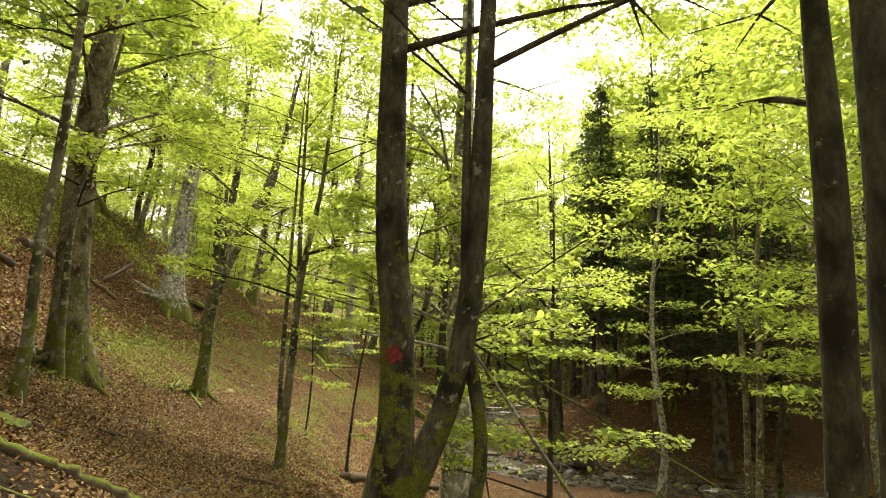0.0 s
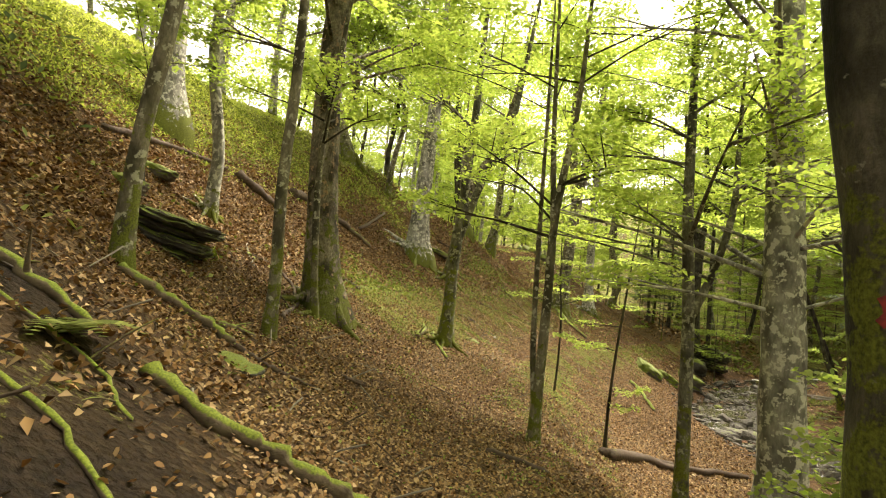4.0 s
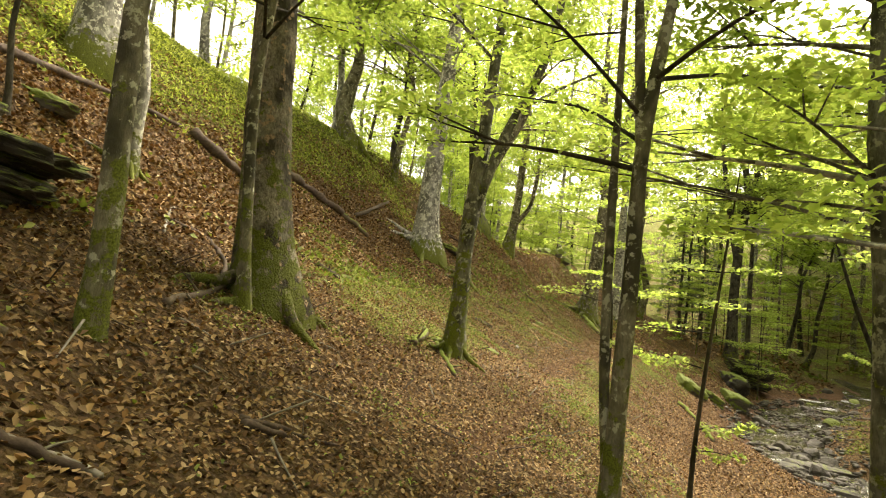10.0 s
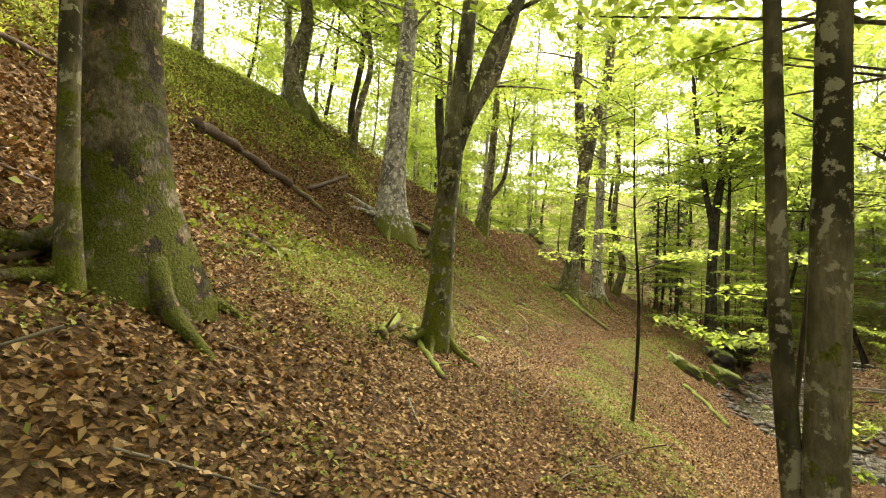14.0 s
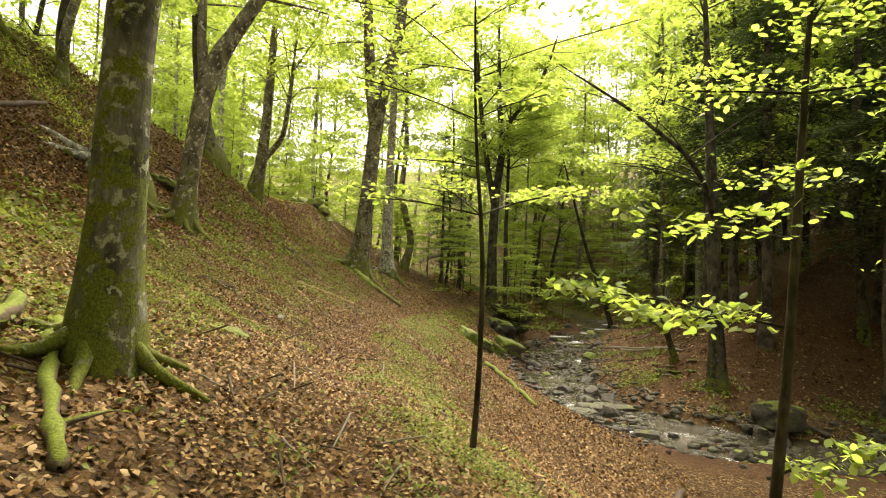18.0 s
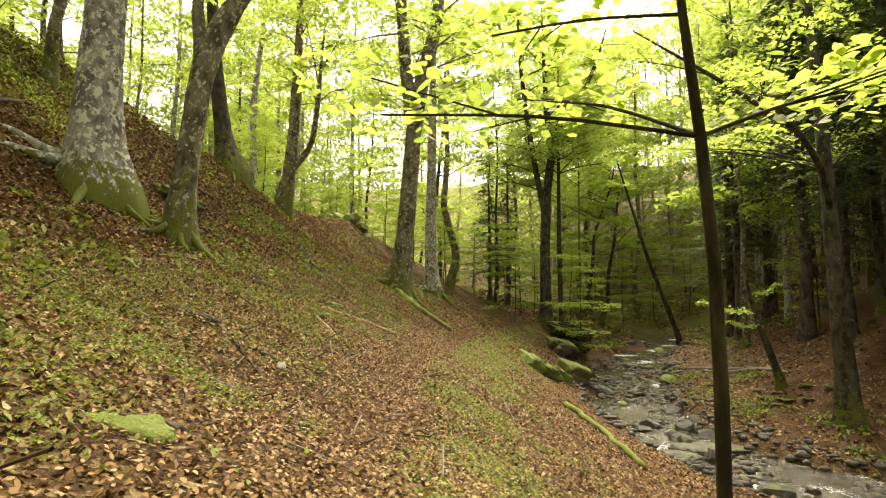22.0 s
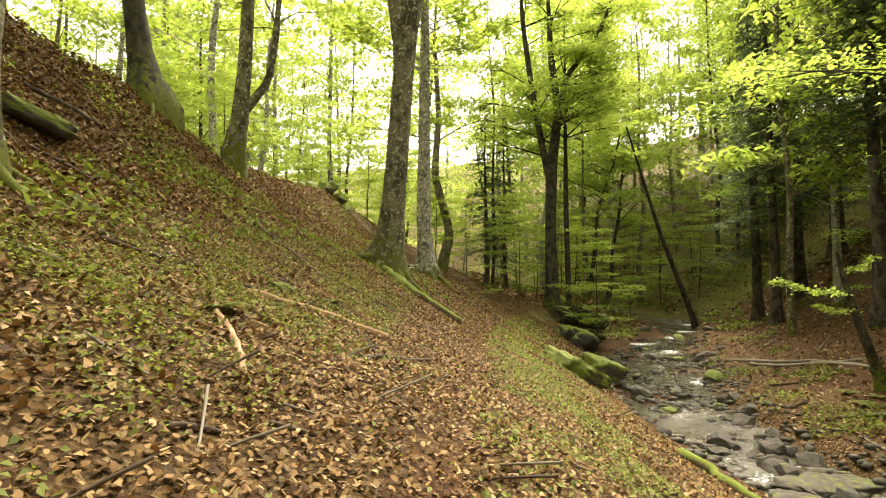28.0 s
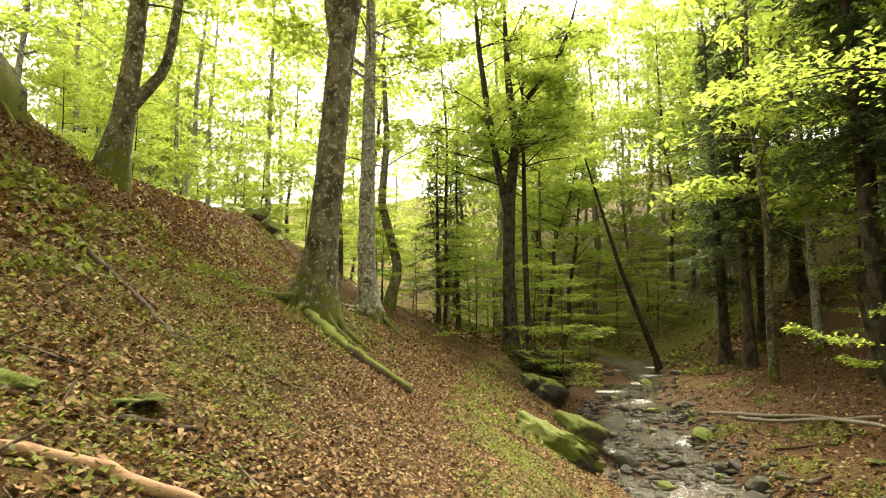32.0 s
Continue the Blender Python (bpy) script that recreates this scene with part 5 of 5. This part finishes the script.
# ---- red trail blaze on the forked tree ----
def blaze():
    tree_ob = bpy.data.objects["blazed_beech"]
    m, tree, b = material("red_paint", 0.7, 0.3)
    at = tree.nodes.new("ShaderNodeTexCoord").outputs["Object"]
    tree.links.new(ramp(tree, noise_node(tree, at, 30, 5), [(0.35, (0.10, 0.02, 0.015)), (0.65, (0.26, 0.028, 0.02))]), b.inputs["Base Color"])
    rows, cols = 7, 7
    v, q = [], []
    for i in range(rows):
        for j in range(cols):
            a = radians(-100 + (j - 3) * 9 + 5 * math.sin(i * 2.3))
            z = 1.99 + (i - 3) * 0.024 + 0.012 * math.sin(j * 2)
            rr = 0.157
            v.append((rr * math.cos(a) - 0.025, rr * math.sin(a), z))
    for i in range(rows - 1):
        for j in range(cols - 1):
            if math.hypot(i - 2.5 + 0.5 * math.sin(j * 2.7), j - 2.5) < 3.1:
                q.append((i * cols + j, i * cols + j + 1, (i + 1) * cols + j + 1, (i + 1) * cols + j))
    part("blaze", mesh_of("blaze", v, q, m, True), tree_ob, "red painted trail mark")


blaze()

# ---- bare roots in the bank by the start ----
for k, pts in enumerate([[(-5.2, 3.4), (-4.6, 3.6), (-4.0, 3.5), (-3.5, 3.9)], [(-5.0, 2.6), (-4.3, 2.9), (-3.9, 2.7)], [(-6.0, 4.0), (-5.3, 4.3), (-4.8, 4.1)], [(-4.4, 1.8), (-3.8, 2.0), (-3.3, 1.8)]]):
    fallen("rot" if k % 2 else "moss", 0.02, pts, 700 + k)

# ---- leaf litter and herbs ----
def scatter(rng, y0, y1, s0, s1, density):
    n = int((y1 - y0) * (s1 - s0) * density)
    y = rng.uniform(y0, y1, n)
    s = rng.uniform(s0, s1, n)
    x = np.interp(y, WALK_Y, WALK_X) + s
    return x, y, s


def litter():
    rng = np.random.default_rng(5)
    near, far = [], []
    mid = []
    for y0, y1, s0, s1, dens, out in ((0.8, 36, -1.8, 1.4, 640, near), (0.8, 43, -5.5, -1.8, 330, mid), (1, 43, 1.4, 5, 250, mid), (36, 43, -1.8, 1.4, 300, mid), (3, 50, -14, -5.5, 210, far), (43, 60, -15, 5, 130, far),
                                      (1, 36, 5, 9, 90, far), (46, 80, -20, -6, 35, far), (56, 84, -6, 7, 40, far)):
        x, y, s = scatter(rng, y0, y1, s0, s1, dens)
        bare = greenness(x, y) * 0.45 + trailness(x, y) * 0.45 + shaded_humusness(x, y) * 0.95
        clump = wave(x, y, 0.5, 9) + 0.7 * wave(x, y, 0.17, 19)
        keep = rng.random(len(x)) > bare - 0.15 - 0.25 * clump
        d, _, _ = brook(x, y)
        keep &= d > 2.6
        x, y = x[keep], y[keep]
        out.append(np.stack([x, y, land(x, y) + rng.uniform(0.004, 0.035, len(x))], 1))
    v, q = leaf_ovals(np.concatenate(near), 0.027, rng)
    tagged(new("leaf_litter", mesh_of("leaf_litter", v, q, LITTER)), "curled brown beech leaves covering the forest floor", "leaf litter", kind="stuff")
    v, q = leaf_quads(np.concatenate(mid), 0.042, rng, 0.5, 1.5, 0.35)
    tagged(new("leaf_litter", mesh_of("leaf_litter", v, q, LITTER)), "curled brown beech leaves beside the trail", "leaf litter", kind="stuff")
    v, q = leaf_quads(np.concatenate(far), 0.07, rng, 0.5, 1.4, 0.35)
    tagged(new("leaf_litter", mesh_of("leaf_litter", v, q, LITTER)), "brown beech leaves on the slopes", "leaf litter", kind="stuff")


def herbs():
    rng = np.random.default_rng(6)
    pts, wide = [], []
    for y0, y1, s0, s1, dens, out in ((6, 40, -4.5, 3.2, 640, pts), (3, 46, -16, -4.5, 130, wide), (40, 58, -14, 4, 90, wide)):
        x, y, s = scatter(rng, y0, y1, s0, s1, dens)
        g = greenness(x, y) + 0.35 * wave(x, y, 0.8, 11) + 0.25 * wave(x, y, 0.3, 12) - 0.5 * trailness(x, y)
        keep = rng.random(len(x)) < np.clip((g - 0.2) * 1.6, 0.02, 1)
        d, _, _ = brook(x, y)
        keep &= d > 2.4
        x, y = x[keep], y[keep]
        out.append(np.stack([x, y, land(x, y) + rng.uniform(0.02, 0.09, len(x))], 1))
    p = np.concatenate(pts)
    v, q = leaf_quads(p, 0.031, rng, 0.45, 1.35, 0.25)
    tagged(new("herbs", mesh_of("herbs", v, q, HERB)), "low green herb leaves beside the trail", "herbs", kind="stuff")
    v, q = leaf_quads(np.concatenate(wide), 0.075, rng, 0.6, 1.6, 0.2)
    tagged(new("herbs", mesh_of("herbs", v, q, HERB)), "low green herbs on the slope", "herbs", kind="stuff")


def fern(name, x, y, size, fronds, seed, label):
    rng = np.random.default_rng(seed)
    z = float(land(x, y))
    root = tagged(new(name), label, "fern")
    root.location = (x, y, z)
    for k in range(fronds):
        a = 2 * np.pi * k / fronds + rng.normal(0, .2)
        o = np.array([np.cos(a), np.sin(a), 0])
        side = np.array([-o[1], o[0], 0])
        f = np.linspace(0, 1, 16)
        L = size * rng.uniform(.8, 1.1)
        line = o * (f * L)[:, None] + np.c_[np.zeros((16, 2)), L * (0.9 * f - 0.85 * f ** 2)]
        vs, qs = [], []
        for i in range(1, 15):
            w = 0.32 * L * math.sin(math.pi * (0.12 + 0.85 * f[i])) * (1 - 0.35 * f[i])
            for sg in (-1, 1):
                t = line[i] + side * sg * w + o * w * 0.35 + np.array([0, 0, -0.12 * w])
                b0, b1 = line[i] - o * 0.018 * L / size * 2, line[i] + o * 0.02 * L / size * 2
                n = len(vs)
                vs += [b0, t, b1]
                qs.append((n, n + 1, n + 2))
        part("frond", mesh_of("frond", vs, qs, HERB), root)


def grass():
    """Fresh grass on the open crest of the slope."""
    rng = np.random.default_rng(61)
    x, y, s = scatter(rng, 1, 50, -34, -9, 110)
    keep = rng.random(len(x)) < np.clip(greenness(x, y) * 1.5 + 0.4 * wave(x, y, 1.1, 62) - 0.25, 0, 1)
    x, y = x[keep], y[keep]
    v, q = leaf_quads(np.stack([x, y, land(x, y) + rng.uniform(0.03, 0.12, len(x))], 1), 0.04, rng, 0.7, 3.4, 0.15)
    tagged(new("grass", mesh_of("grass", v, q, GRASS)), "short bright green grass on the crest of the slope", "grass", kind="stuff")


litter()
herbs()
grass()


def far_bank():
    """Needles and leaves, herbs and dead sticks on the far bank of the brook."""
    rng = np.random.default_rng(12)
    n = 16000
    x, y = rng.uniform(2, 24, n), rng.uniform(29, 74, n)
    d, level, side = brook(x, y)
    keep = (side > 0) & (d > 2.3) & (d < 11)
    x, y, d = x[keep], y[keep], d[keep]
    c = np.stack([x, y, land(x, y) + rng.uniform(0.01, 0.04, len(x))], 1)
    v, q = leaf_quads(c, 0.12, rng, 0.4, 1.5, 0.2)
    tagged(new("leaf_litter", mesh_of("leaf_litter", v, q, LITTER)), "brown leaves and needles on the far bank", "leaf litter", kind="stuff")
    n = 24000
    x, y = rng.uniform(2, 14, n), rng.uniform(31, 62, n)
    d, level, side = brook(x, y)
    keep = (side > 0) & (d > 2.2) & (d < 6.5) & (wave(x, y, 1.7, 8) + 0.4 * wave(x, y, 0.5, 2) > 0.3)
    x, y = x[keep], y[keep]
    c = np.stack([x, y, land(x, y) + rng.uniform(0.02, 0.22, len(x))], 1)
    v, q = leaf_quads(c, 0.085, rng, 0.6, 1.8, 0.2)
    tagged(new("herbs", mesh_of("herbs", v, q, HERB)), "low green herbs on the far bank", "herbs", kind="stuff")
    for k in range(16):
        x, y = rng.uniform(4, 12), rng.uniform(34, 60)
        d, level, side = (float(a[0]) for a in brook(np.array([x]), np.array([y])))
        if side > 0 and d > 2.2:
            a, L = rng.uniform(0, 3.14), rng.uniform(0.6, 2.2)
            fallen("rot" if k % 3 else "grey", rng.uniform(0.03, 0.06), [(x, y), (x + L * math.cos(a) * .5, y + L * math.sin(a) * .5 + .1), (x + L * math.cos(a), y + L * math.sin(a))], 760 + k)


far_bank()


def far_slope():
    """Leaves and low green on the hillside at the bend of the brook."""
    rng = np.random.default_rng(13)
    n = 9000
    x, y = rng.uniform(-6, 34, n), rng.uniform(66, 118, n)
    d, level, side = brook(x, y)
    keep = d > 2.6
    x, y = x[keep], y[keep]
    low = wave(x, y, 4, 6) > 0.15
    for name, mat, take, size, up, label in (("leaf_litter", LITTER, ~low, 0.3, 0.05, "brown leaves on the hillside by the bend of the brook"), ("herbs", HERB, low, 0.32, 0.25, "low green growth on the hillside by the bend of the brook")):
        c = np.stack([x[take], y[take], land(x[take], y[take]) + rng.uniform(0.02, up, take.sum())], 1)
        v, q = leaf_quads(c, size, rng, 0.5, 1.5, 0.2)
        tagged(new(name, mesh_of(name, v, q, mat)), label, name.replace("_", " "), kind="stuff")


far_slope()
fallen("moss", 0.11, [(-3.97, 32.3), (-3.25, 30.9), (-2.75, 29.6)], 790)
for k, (fx, fy, fs) in enumerate([(-9.6, 32.3, .35), (-5.7, 4.3, .45), (-9.8, 28.6, .3), (6.5, 43, .5), (7.6, 41.6, .45), (7.0, 42.2, .5), (8.2, 42.6, .45), (7.3, 43.4, .4), (8.6, 41.4, .5), (6.2, 42, .4), (6.9, 44.3, .45)]):
    fern("fern", fx, fy, fs, 9, 900 + k, "small bright green fern on the forest floor")
